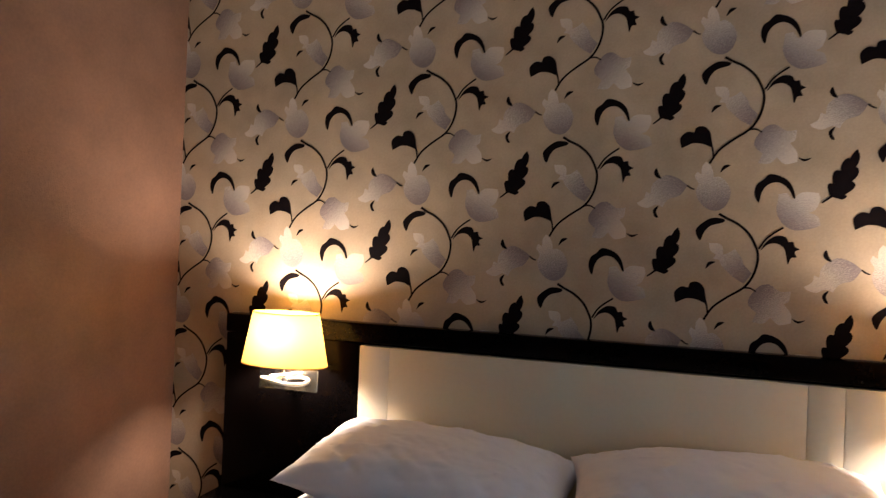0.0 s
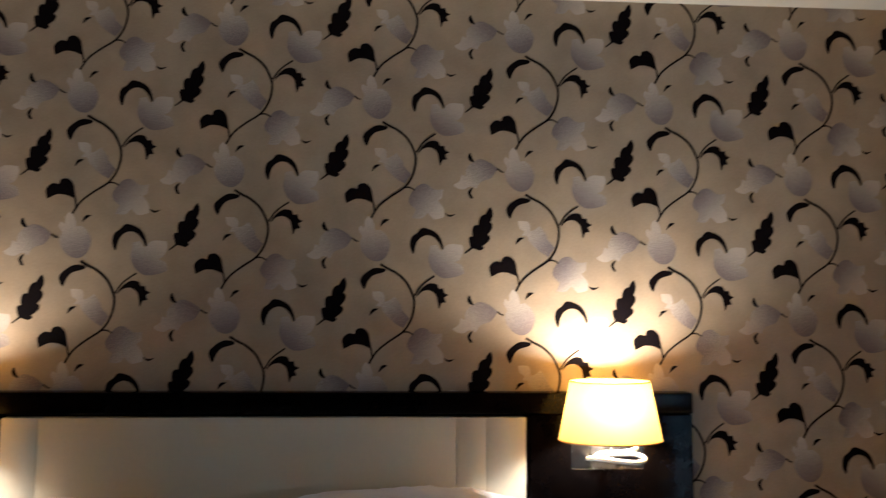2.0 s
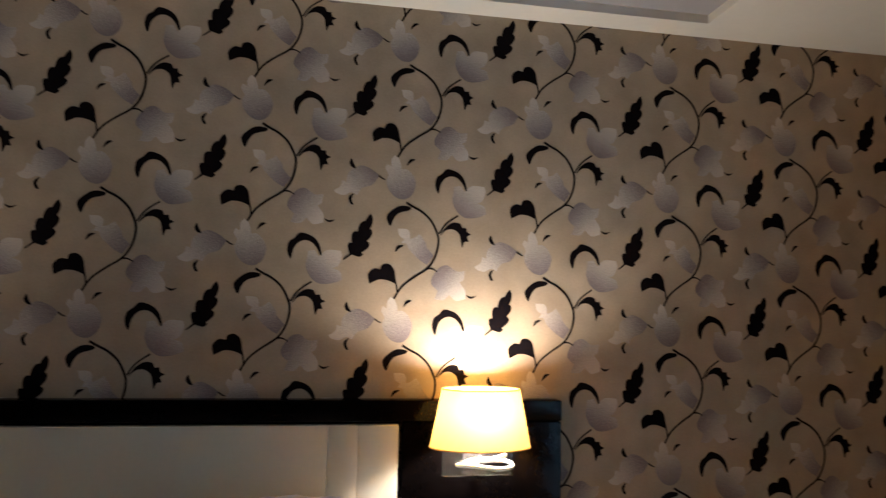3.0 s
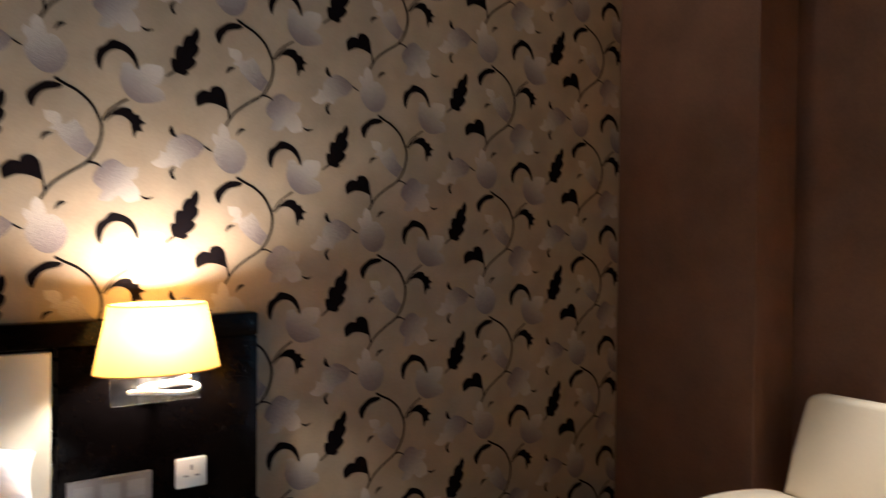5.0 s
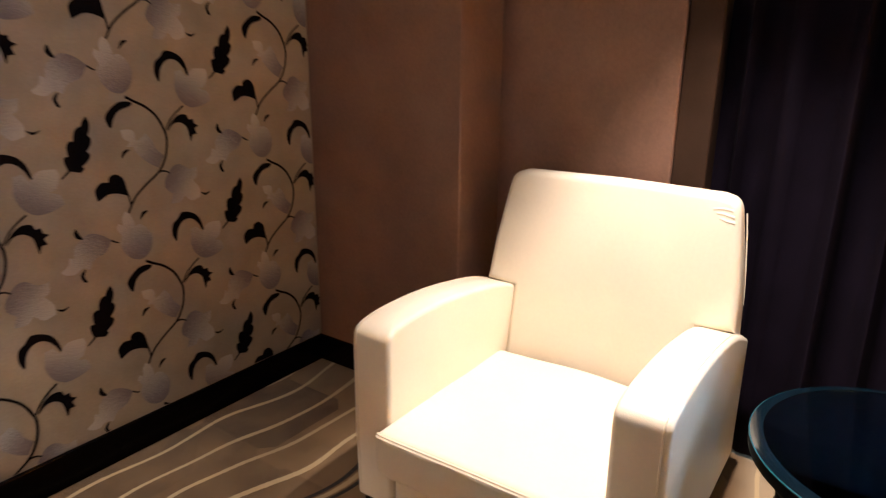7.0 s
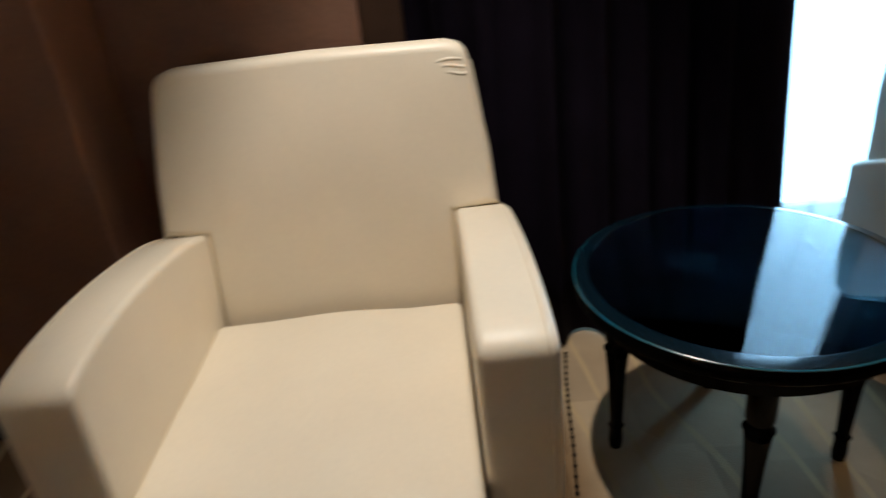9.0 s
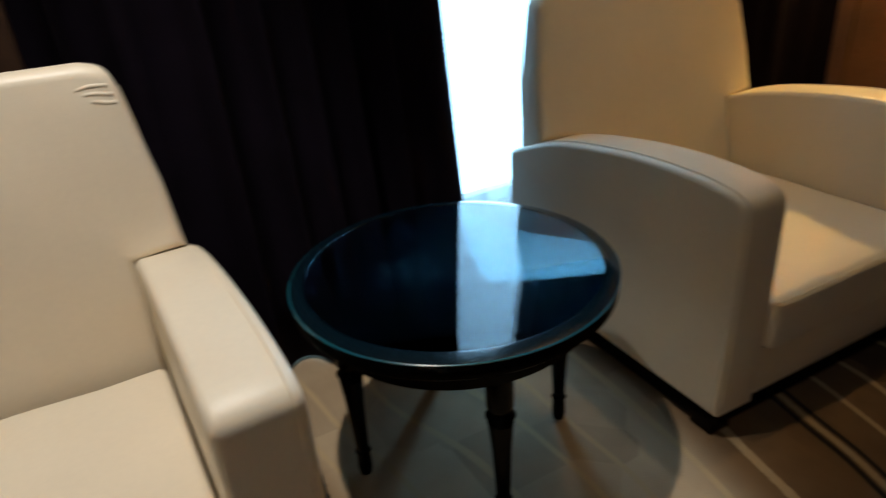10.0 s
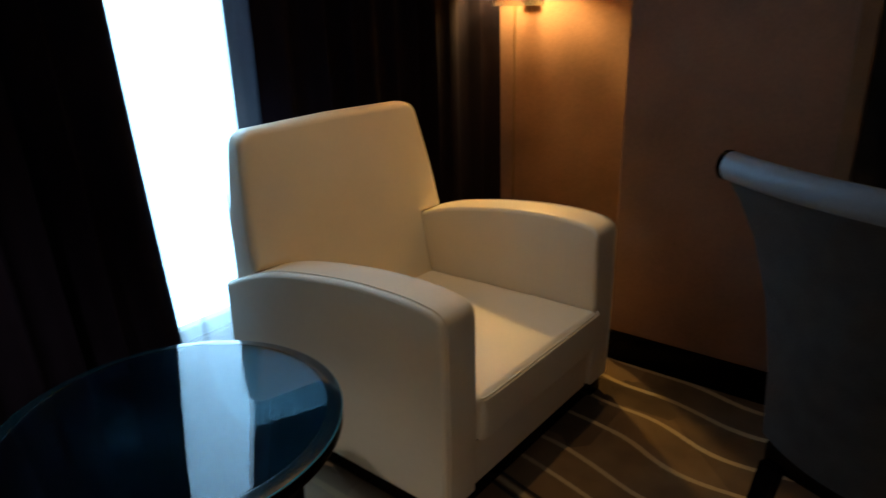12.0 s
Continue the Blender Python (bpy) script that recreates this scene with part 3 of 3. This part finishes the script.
bed = thing("bed", "double bed made up with smooth white linen", "bed")
part("bed_base", box(0.46, 2.23, -2.02, -0.085, 0.05, 0.34, 0.01, 2), BLACKWOOD, bed)
part("mattress", soft_box(0.46, 2.23, -2.04, -0.085, 0.345, 0.60, 0.06, 0.006), LINEN, bed, "white mattress")
part("duvet", soft_box(0.40, 2.29, -2.10, -0.12, 0.30, 0.72, 0.06, 0.012, 14), LINEN, bed, "white duvet hanging over the sides")


def pillow(name, length, depth, height, m, seed):
    """A stuffed pillow with pinched corners and a flattened seam edge."""
    bm = bmesh.new()
    nu, nv = 110, 64
    grids = []
    for side in (1, -1):
        rows = []
        for i in range(nu + 1):
            row = []
            for j in range(nv + 1):
                u, v = 2 * i / nu - 1, 2 * j / nv - 1
                puff = (1 - abs(u) ** 2.6) ** 0.55 * (1 - abs(v) ** 2.4) ** 0.60
                pull = 1 - 0.085 * (1 - abs(u) ** 2) * abs(v) ** 3
                pull2 = 1 - 0.07 * (1 - abs(v) ** 2) * abs(u) ** 3
                p = Vector((u * length / 2 * pull2, v * depth / 2 * pull, side * puff * height / 2))
                crease = noise.noise(Vector((u * 2.2 + seed, v * 2.6, seed))) * 0.008 + abs(noise.noise(Vector((u * 7 + v * 5, v * 3 - u * 3, seed + 4)))) * 0.005 - 0.006 * abs(math.sin(9 * u + 4 * v + 6 * noise.noise(Vector((u, v * 2, seed))))) ** 3 * (0.3 + abs(v))
                q = Vector((u * 2.6 + v * 1.1, v * 3.4 - u * 0.8, seed * 3))
                fold = max(0.0, 1 - 3.2 * abs(noise.noise(q))) ** 2 * 0.007 + max(0.0, 1 - 4 * abs(noise.noise(q * 2.3))) ** 2 * 0.0035
                crease += fold * (0.35 + 0.65 * abs(u))
                p.z += side * crease * min(1, puff * 2)
                row.append(p)
            rows.append(row)
        grids.append(rows)
    made = []
    for s, rows in enumerate(grids):
        vs = []
        for i, row in enumerate(rows):
            line = []
            for j, p in enumerate(row):
                edge = i in (0, nu) or j in (0, nv)
                line.append(made[0][i][j] if s and edge else bm.verts.new(p))
            vs.append(line)
        made.append(vs)
        for i in range(nu):
            for j in range(nv):
                q = (vs[i][j], vs[i + 1][j], vs[i + 1][j + 1], vs[i][j + 1])
                bm.faces.new(q if s == 0 else q[::-1])
    ob = part(name, bm, LINEN)
    ob.matrix_world = m
    return tagged(ob, "plump white cotton pillow leaning on the headboard", "pillow", "pillows on the bed")


pillow("pillow", 0.93, 0.49, 0.24, pose(0.850, -0.325, 0.812, 9, 2, -3), 1.0)
pillow("pillow", 0.93, 0.49, 0.25, pose(1.745, -0.325, 0.835, 10, -2, 3), 5.0)


# ---- bedside ----
def nightstand(x0, x1):
    n = thing("nightstand", "black-stained bedside cabinet with one drawer", "bedside cabinet", "bedside cabinets", pose(x0, 0, 0))
    w = x1 - x0
    part("body", box(0.01, w - 0.01, -0.39, -0.062, 0.04, 0.515, 0.004, 2), BLACKWOOD, n)
    part("top", box(0, w, -0.405, -0.062, 0.518, 0.546, 0.004, 2), BLACKWOOD, n)
    d = part("drawer", box(0.03, w - 0.03, -0.408, -0.392, 0.34, 0.50, 0.003, 2), BLACKWOOD, n)
    part("knob", tube([(w / 2 - 0.05, -0.425, 0.42), (w / 2 + 0.05, -0.425, 0.42)], 0.006), CHROME, d)
    for x in (0.03, w - 0.06):
        for y in (-0.37, -0.11):
            part("foot", box(x, x + 0.03, y, y + 0.03, 0, 0.038), BLACKWOOD, n)
    return n


nightstand(2.32, 2.835)
nightstand(-0.145, 0.40)


def wall_lamp(place, z, label):
    """An oval fabric shade over a smoked acrylic plate with a looped chrome bar."""
    n = thing("wall_lamp", label, "wall lamp", "wall lamps", pose(place[0], place[1], z))
    bm = lathe([(1.0, 0.010), (0.94, 0.062), (0.885, 0.110), (0.775, 0.205)], 64, 0.176, 0.105, closed=False)
    part("shade", bm, SHADE, n, "glowing yellow fabric shade")
    for r, h in ((1.0, 0.010), (0.775, 0.205)):
        ring = [(0.176 * r * math.cos(a * math.pi / 24), 0.105 * r * math.sin(a * math.pi / 24), h) for a in range(49)]
        part("trim", tube(ring, 0.0022, 6), SHADE, n)
    part("socket", lathe([(0.014, 0.0), (0.014, 0.055), (0.010, 0.06)], 16), PLASTIC, n)
    part("stem", lathe([(0.006, -0.06), (0.006, 0.0)], 12), CHROME, n)
    part("plate", box(-0.125, 0.125, 0.03, 0.042, -0.095, -0.012, 0.003, 2), ACRYLIC, n, "smoked acrylic plate")
    loop = [(0.095 * math.cos(a * math.pi / 20), 0.02 - 0.055 + 0.05 * math.sin(a * math.pi / 20), -0.048 + 0.006 * math.sin(a * math.pi / 10)) for a in range(41)]
    part("ring", tube([(a + 0.014, b + 0.02, c) for a, b, c in loop], 0.0075, 10), OPAL, n, "looped opal white glass rod")
    swirl = [(-0.07 + 0.14 * t / 20, -0.03 + 0.028 * math.sin(t / 20 * 2 * math.pi), -0.030 - 0.012 * math.cos(t / 20 * math.pi)) for t in range(21)]
    part("swirl", tube([(a + 0.014, b + 0.02, c) for a, b, c in swirl], 0.008, 10), OPAL, n)
    part("arm", tube([(0, 0.0, -0.055), (0, 0.06, -0.055), (0, -place[1] - 0.058 if z < 1.2 else 0.145, -0.055)], 0.008, 10), CHROME, n)
    part("rose", box(-0.04, 0.04, (-place[1] - 0.070) if z < 1.2 else 0.135, (-place[1] - 0.058) if z < 1.2 else 0.148, -0.095, -0.015, 0.003, 2), CHROME, n)
    return n


wall_lamp(LAMP_A, 1.076, "lit wall lamp with yellow oval shade on the black headboard")
wall_lamp(LAMP_B, 1.098, "lit wall lamp with yellow oval shade on the black headboard")
lamp_c = wall_lamp(LAMP_C, 1.325, "lit wall lamp with yellow oval shade in the wall niche")
lamp_c.rotation_euler = (0, 0, math.pi)
structure("trim_niche", box(4.836, 4.848, NICHE, NICHE + 0.008, B, 1.26, 0.002, 1), BROWNWOOD, "slim brown cable channel below the lamp")


def socket(x, z, w, h, mat, label, marks):
    n = thing("socket", label, "socket", "", pose(x, -0.059, z))
    part("plate", box(-w / 2, w / 2, -0.020, 0, -h / 2, h / 2, 0.004, 2), mat, n)
    for mx, mz, mw, mh in marks:
        part("slot", box(mx - mw / 2, mx + mw / 2, -0.0215, -0.0202, mz - mh / 2, mz + mh / 2), GREYINK, n, smooth=False)
    return n


socket(2.616, 0.757, 0.092, 0.092, PLASTIC, "square white plastic wall socket on the headboard", [(0, 0.018, 0.007, 0.016), (-0.017, -0.008, 0.015, 0.005), (0.017, -0.008, 0.015, 0.005)])
socket(2.385, 0.742, 0.230, 0.085, STEEL, "wide brushed steel switch panel on the headboard", [(-0.07, 0, 0.05, 0.05), (0, 0, 0.05, 0.05), (0.07, 0, 0.05, 0.05)])

leaflet = thing("leaflet_stand", "pale blue printed leaflet leaning on a dark red holder", "leaflet", "", pose(2.602, -0.150, 0.546, 0, 0, -6))
part("holder", box(-0.075, 0.075, -0.02, 0.045, 0, 0.022, 0.002, 1), RED, leaflet)
b = box(-0.07, 0.07, -0.004, 0, 0.0, 0.145, 0.0015, 1)
bmesh.ops.transform(b, matrix=pose(0, -0.002, 0.021, -50), verts=b.verts[:])
cover = part("cover", b, PICTURE, leaflet, "pale blue printed cover")
for k in range(4):
    b = box(-0.045 + 0.004 * k, 0.045 - 0.01 * k, -0.0052, -0.0042, 0.055 + 0.018 * k, 0.060 + 0.018 * k)
    bmesh.ops.transform(b, matrix=pose(0, -0.002, 0.021, -50), verts=b.verts[:])
    part("text_line", b, GREYINK, cover, smooth=False)
notepad = thing("notepad", "white notepad with a blue band on the bedside cabinet", "notepad", "", pose(2.590, -0.268, 0.546, 0, 0, -4))
part("paper_block", box(-0.075, 0.075, -0.085, 0.085, 0, 0.008, 0.001, 1), PAPERWHITE, notepad)
part("band", box(-0.055, 0.055, 0.03, 0.06, 0.0084, 0.0094), BLUE, notepad, "blue printed band", smooth=False)


# ---- armchairs ----
ARM_TOP = [(0.531, 0.560), (0.526, 0.588), (0.507, 0.605), (0.470, 0.615), (0.39, 0.622), (0.25, 0.619), (0.10, 0.603), (-0.07, 0.573), (-0.20, 0.530), (-0.305, 0.484)]


def arm_height(f):
    """The height of an arm's upper edge, f metres in front of the chair's middle."""
    line = sorted(ARM_TOP)
    for (a, za), (b, zb) in zip(line, line[1:]):
        if f <= b:
            return za + (zb - za) * (f - a) / (b - a)
    return line[-1][1]


def armchair(m, slide):
    c = thing("armchair", "cream leather club armchair with curved arms and black feet", "armchair", "armchairs by the window", m)
    w, t = 0.437, 0.130
    arm = [(0.526, 0.070), (0.532, 0.30), *smooth_line(ARM_TOP, False, 4), (-0.315, 0.070)]
    for s in (-1, 1):
        part("arm", prism(arm, "y", s * (w - t), s * w, 0.015, 4), CREAM, c)
        seam = [(f + 0.0012, s * (w - 0.017), z + 0.0012) for f, z in arm[2:-1]]
        part("piping", tube([(0.5275, s * (w - 0.017), 0.10), (0.5325, s * (w - 0.017), 0.30), *seam], 0.0022, 6), CREAM, c)
    i = w - t - 0.002
    part("front_panel", box(-0.22, 0.516, -i, i, 0.070, 0.209, 0.010, 3), CREAM, c)
    # loose cushion, crowned, with a soft front
    seat = box(-0.13 + slide, 0.546 + slide, -i - 0.006, i - 0.002, 0.214, 0.348, 0.020, 4)
    bmesh.ops.subdivide_edges(seat, edges=[e for e in seat.edges if e.calc_length() > 0.09], cuts=14, use_grid_fill=True)
    for v in seat.verts:
        u, q = (v.co.x - 0.208 - slide) / 0.338, v.co.y / i
        if v.co.z > 0.30:
            v.co.z += 0.018 * max(0, 1 - u * u) * max(0, 1 - q * q) + 0.0035 * noise.noise(v.co * 8) - 0.016 * (0.5 - 0.5 * u) + 0.008 * max(0, -u) * max(0, 1 - 3 * q * q)
        if u > 0.9:
            k = (v.co.z - 0.214) / 0.134
            v.co.x += 0.010 * math.sin(math.pi * min(1, max(0, k))) * (1 - 0.5 * q * q) + 0.0025 * noise.noise(v.co * 14)
            v.co.z += 0.006 * (1 - q * q) * (k - 0.5)
    cushion = part("seat", seat, CREAM, c, "loose cream leather seat cushion")
    front = 0.552 + slide
    for h, out in ((0.338, 0.0), (0.3445, -0.004)):
        edge = [(front + out - 0.014, -i + 0.004, h - 0.003), (front + out - 0.001, -i + 0.03, h), (front + out + 0.002, 0, h + 0.003), (front + out - 0.001, i - 0.03, h), (front + out - 0.010, i - 0.003, h - 0.003)]
        part("piping", tube(smooth_line(edge, False, 5), 0.0026, 6), CREAM, cushion)
    # brown bar that puts the shade of the cushion's gap into colour
    part("seam", tube([(0.5185, -i + 0.01, 0.2105), (0.5190, 0, 0.2105), (0.5185, i - 0.01, 0.2105)], 0.0025, 6), BROWNWOOD, c, "brown bar painted as the shadowed seam under the cushion")
    # backrest: slanting slab, wider above the arms, narrowing to the top
    shape = [(i + 0.006, 0.26), (i + 0.006, 0.535), (w - 0.020, 0.532), (w - 0.023, 0.58), (w - 0.030, 0.68), (0.386, 0.82)]
    shape += smooth_line([(0.378, 0.868), (0.370, 0.900), (0.352, 0.920), (0.318, 0.930)], False, 3)
    top = [(-y, z) for y, z in shape[::-1]]
    outline = shape + [(0.0, 0.936)] + top
    back = prism(outline, "x", -0.268, -0.120, 0.022, 4)
    bmesh.ops.triangulate(back, faces=[f for f in back.faces if len(f.verts) > 6])
    for v in back.verts:
        lean = -0.115 * (v.co.z - 0.33) / 0.58
        v.co.x += lean if v.co.x > -0.20 else 0.35 * lean
        if abs(v.co.y) > i + 0.018 and v.co.z < 0.57:
            v.co.z += arm_height(v.co.x) - 0.532 + (0.004 if v.co.x > -0.19 else -0.004)
    part("backrest", back, CREAM, c, "cream leather backrest, creased at its corner")
    for s in (-1, 1):
        rim = [(0.4380, 0.60), (0.4315, 0.68), (0.4145, 0.82), (0.4065, 0.87)]
        line = [(-0.232 - 0.080 * (z - 0.33) / 0.58, s * (y - 0.0265), z) for y, z in rim]
        part("piping", tube(smooth_line(line, False, 4), 0.0022, 6), CREAM, c)
    for s in (-1, 1):
        for f in (0.445, -0.295):
            part("leg", box(f, f + 0.065, s * 0.39 - 0.032, s * 0.39 + 0.032, 0, 0.070, 0.005, 2), BLACKWOOD, c)
    part("plinth", box(-0.30, 0.505, -0.418, 0.418, 0.012, 0.070, 0.004, 1), BLACKWOOD, c)
    return c


first = armchair(pose(4.462, -1.250, 0, 0, 0, 181.0), 0.045)
armchair(pose(4.501, -3.048, 0, 0, 0, 178.5), 0.0)
for k, (y0, y1, z) in enumerate(((0.300, 0.356, 0.886), (0.312, 0.362, 0.872), (0.322, 0.365, 0.858))):
    path = []
    for j in range(9):
        u = j / 8
        zz = z + 0.004 * math.sin(3 * u + k)
        path.append((-0.1248 - 0.115 * (zz - 0.33) / 0.58 + 0.0007 * math.sin(math.pi * u), y0 + (y1 - y0) * u, zz))
    part("fold", tube(path, 0.0058, 12), CREAM, first, "soft crease in the leather corner")


# ---- side table ----
def side_table(x, y, turn):
    s = thing("side_table", "round black side table with a glass top and turned legs", "side table", "", pose(x, y, 0, 0, 0, turn))
    part("glass_top", lathe([(0.306, 0.4805), (0.3085, 0.4810), (0.3085, 0.4915), (0.306, 0.4920)], 96), TABLE_GLASS, s, "clear glass plate")
    part("bevel", lathe([(0.3090, 0.4806), (0.3365, 0.4815), (0.3370, 0.4862), (0.3125, 0.4917), (0.3090, 0.4920), (0.3090, 0.4806)], 96, closed=False), BEVEL, s, "polished bevel of the glass")
    part("glass_edge", lathe([(0.3371, 0.4818), (0.3392, 0.4828), (0.3394, 0.4848), (0.3371, 0.4861), (0.3371, 0.4818)], 96, closed=False), TEAL, s, "teal glass edge")
    part("top", lathe([(0.30, 0.440), (0.328, 0.445), (0.337, 0.454), (0.338, 0.466), (0.333, 0.476), (0.331, 0.480)], 96), BLACKWOOD, s, "black lacquered wooden top")
    part("table_face", lathe([(0.328, 0.4801), (0.329, 0.4803)], 96), LACQUER, s)
    part("apron", lathe([(0.27, 0.385), (0.285, 0.39), (0.285, 0.440)], 72), BLACKWOOD, s)
    leg = [(0.014, 0.0), (0.017, 0.02), (0.015, 0.06), (0.019, 0.065), (0.015, 0.07), (0.020, 0.20), (0.026, 0.27), (0.021, 0.275), (0.030, 0.285), (0.021, 0.295), (0.027, 0.31), (0.028, 0.386)]
    for k in range(4):
        bm = lathe(leg, 20)
        a = math.pi / 2 * k
        bmesh.ops.translate(bm, vec=(0.245 * math.cos(a), 0.245 * math.sin(a), 0), verts=bm.verts[:])
        part("leg", bm, BLACKWOOD, s)
    return s


side_table(4.305, -2.126, 168)


# ---- curtains ----
def drape(name, x, y0, y1, folds, amp, mat, label, group, steps=260, seed=0.0, billow=0.0):
    """A hanging cloth with uneven upright folds."""
    bm = bmesh.new()
    rows = 14
    grid = []
    for r in range(rows + 1):
        z = 0.012 + (CEIL - 0.016) * r / rows
        line = []
        for k in range(steps + 1):
            u = k / steps
            y = y0 + (y1 - y0) * u * (1 - 0.03 * z / CEIL)
            ph = u * folds * 2 * math.pi + 1.3 * math.sin(u * 9 + seed) + 0.25 * math.sin(z * 1.4 + u * 7 + seed)
            a = amp * (0.75 + 0.35 * math.sin(u * 17 + seed * 2)) * (1 - 0.18 * z / CEIL)
            wave = math.sin(ph)
            bulge = billow * max(0.0, 1 - z / 1.6) ** 1.5 * min(1.0, max(0.0, (-1.66 - y) / 0.18))
            line.append(bm.verts.new((x - bulge + a * (abs(wave) ** 0.8) * (1 if wave > 0 else -1), y + 0.35 * a * math.cos(ph), z)))
        grid.append(line)
    for a, b in zip(grid, grid[1:]):
        for k in range(steps):
            bm.faces.new((a[k], a[k + 1], b[k + 1], b[k]))
    ob = part(name, bm, mat)
    mod = ob.modifiers.new("thickness", "SOLIDIFY")
    mod.thickness = 0.003
    return tagged(ob, label, "curtain", group)


drape("curtain", 4.93, -1.475, -2.485, 8, 0.042, DRAPE, "heavy aubergine floor-length curtain drawn part way", "heavy curtains", seed=0.4, billow=0.12)
right_drape = drape("curtain", 4.93, -2.925, -4.25, 10, 0.042, DRAPE, "heavy aubergine floor-length curtain drawn part way", "heavy curtains", seed=2.1)
# narrow grey cloth that paints the window light on the curtain's leading edge
lit_edge = drape("lit_edge", 5.005, -2.882, -3.03, 2, 0.012, LIT_EDGE, "", "", 60, 0.7)
lit_edge.parent = right_drape
lit_edge["label"], lit_edge["category"] = "curtain's leading edge, painted pale grey for the window light on it", ""
sheer = drape("sheer_curtain", 5.09, -1.50, -4.25, 28, 0.014, SHEER, "white sheer voile curtain glowing with daylight", "", 420, 1.0)


# ---- far side: desk chair and dark panel ----
def desk_chair(m):
    c = thing("desk_chair", "slate grey upholstered chair with a rolled vinyl top edge", "chair", "", m)
    # back curve: x across, y behind
    n = 14
    cols = [(-0.235 + 0.47 * k / n, 0.05 * (1 - (2 * k / n - 1) ** 2)) for k in range(n + 1)]
    bm = bmesh.new()
    heights = [(0.40, 0.0, 0.78), (0.55, 0.010, 0.80), (0.70, 0.030, 0.86), (0.83, 0.060, 0.96), (0.90, 0.085, 1.05), (0.955, 0.112, 1.14)]
    sides = []
    for off in (0.0, -0.055):
        sides.append([[bm.verts.new((x * sc, y + lean + off, z)) for x, y in cols] for z, lean, sc in heights])
    for s, g in enumerate(sides):
        for a, b in zip(g, g[1:]):
            for k in range(n):
                q = (a[k], a[k + 1], b[k + 1], b[k])
                bm.faces.new(q if s else q[::-1])
    for k in range(n):
        bm.faces.new((sides[0][-1][k], sides[0][-1][k + 1], sides[1][-1][k + 1], sides[1][-1][k]))
        bm.faces.new((sides[0][0][k], sides[0][0][k + 1], sides[1][0][k + 1], sides[1][0][k]))
    for r in range(len(heights) - 1):
        for k in (0, n):
            bm.faces.new((sides[0][r][k], sides[0][r + 1][k], sides[1][r + 1][k], sides[1][r][k]))
    bmesh.ops.recalc_face_normals(bm, faces=bm.faces[:])
    part("backrest", bm, SLATE, c)
    roll = [(x * 1.16, y + 0.090, 0.962) for x, y in cols]
    r = part("top_roll", tube(roll, 0.027, 14), SLATE_VINYL, c, "shiny slate blue vinyl roll")
    for x, y in (cols[0], cols[-1]):
        s = 1 if x > 0 else -1
        part("end_cap", tube([(x * 1.16, y + 0.090, 0.962), (x * 1.16 + s * 0.010, y + 0.090, 0.962)], 0.028, 14), BLACKWOOD, r)
    part("seat", soft_box(-0.19, 0.19, -0.46, -0.005, 0.38, 0.47, 0.03, 0.002, 6), SLATE, c)
    part("seat_rail", box(-0.18, 0.18, -0.44, -0.01, 0.32, 0.378, 0.006, 2), BLACKWOOD, c)
    for x in (-0.16, 0.16):
        for y0, y1 in ((-0.02, 0.10), (-0.42, -0.43)):
            bm = bmesh.new()
            lo = [bm.verts.new((x + dx * 0.014, y1 + dy * 0.014, 0)) for dx, dy in ((-1, -1), (1, -1), (1, 1), (-1, 1))]
            hi = [bm.verts.new((x + dx * 0.020, y0 + dy * 0.020, 0.33)) for dx, dy in ((-1, -1), (1, -1), (1, 1), (-1, 1))]
            bm.faces.new(lo)
            bm.faces.new(hi)
            for k in range(4):
                bm.faces.new((lo[k], lo[(k + 1) % 4], hi[(k + 1) % 4], hi[k]))
            bmesh.ops.recalc_face_normals(bm, faces=bm.faces[:])
            part("leg", bm, BLACKWOOD, c, smooth=False)
    return c


desk_chair(pose(3.202, -2.820, 0, 0, 0, -22))
panel = thing("wall_screen", "dark smoked panel in a brown wooden frame on the wall", "wall panel")
part("screen", box(2.0, 3.375, SOUTH, SOUTH + 0.025, 0.64, 2.1), SMOKED, panel, smooth=False)
part("edge", box(3.378, 3.425, SOUTH, SOUTH + 0.035, 0.60, 2.14, 0.004, 1), BROWNWOOD, panel)
part("edge", box(1.95, 1.997, SOUTH, SOUTH + 0.035, 0.60, 2.14, 0.004, 1), BROWNWOOD, panel)
part("rail", box(1.997, 3.378, SOUTH, SOUTH + 0.035, 2.102, 2.14, 0.004, 1), BROWNWOOD, panel)
part("rail", box(1.997, 3.378, SOUTH, SOUTH + 0.035, 0.60, 0.638, 0.004, 1), BROWNWOOD, panel)

# ring fittings added over the unseen spots and the room fill
for x, y in DOWNLIGHTS:
    zc = CEIL + (0.035 if TX0 < x < TX1 and TY0 < y < TY1 else 0)
    d = thing("downlight", "assumed round recessed ceiling downlight with a white ring, out of view", "ceiling light", "downlights", pose(x, y, zc))
    part("ring", lathe([(0.035, -0.001), (0.047, -0.006), (0.05, 0.0)], 32, closed=False), PLASTIC, d)


def cord(points):
    c = thing("cord", "black beaded cord lying on the carpet beside the armchair", "cord")
    path = smooth_line(points, False, 10)
    part("wire", tube(path, 0.0028, 6), BLACKWOOD, c)
    for p in path[::2]:
        bm = bmesh.new()
        bmesh.ops.create_icosphere(bm, subdivisions=1, radius=0.0058)
        bmesh.ops.translate(bm, vec=p, verts=bm.verts[:])
        part("bead", bm, BLACKWOOD, c)


cord([(4.74, -1.835, 0.006), (4.62, -1.815, 0.006), (4.50, -1.800, 0.006), (4.36, -1.785, 0.006), (4.21, -1.765, 0.006)])
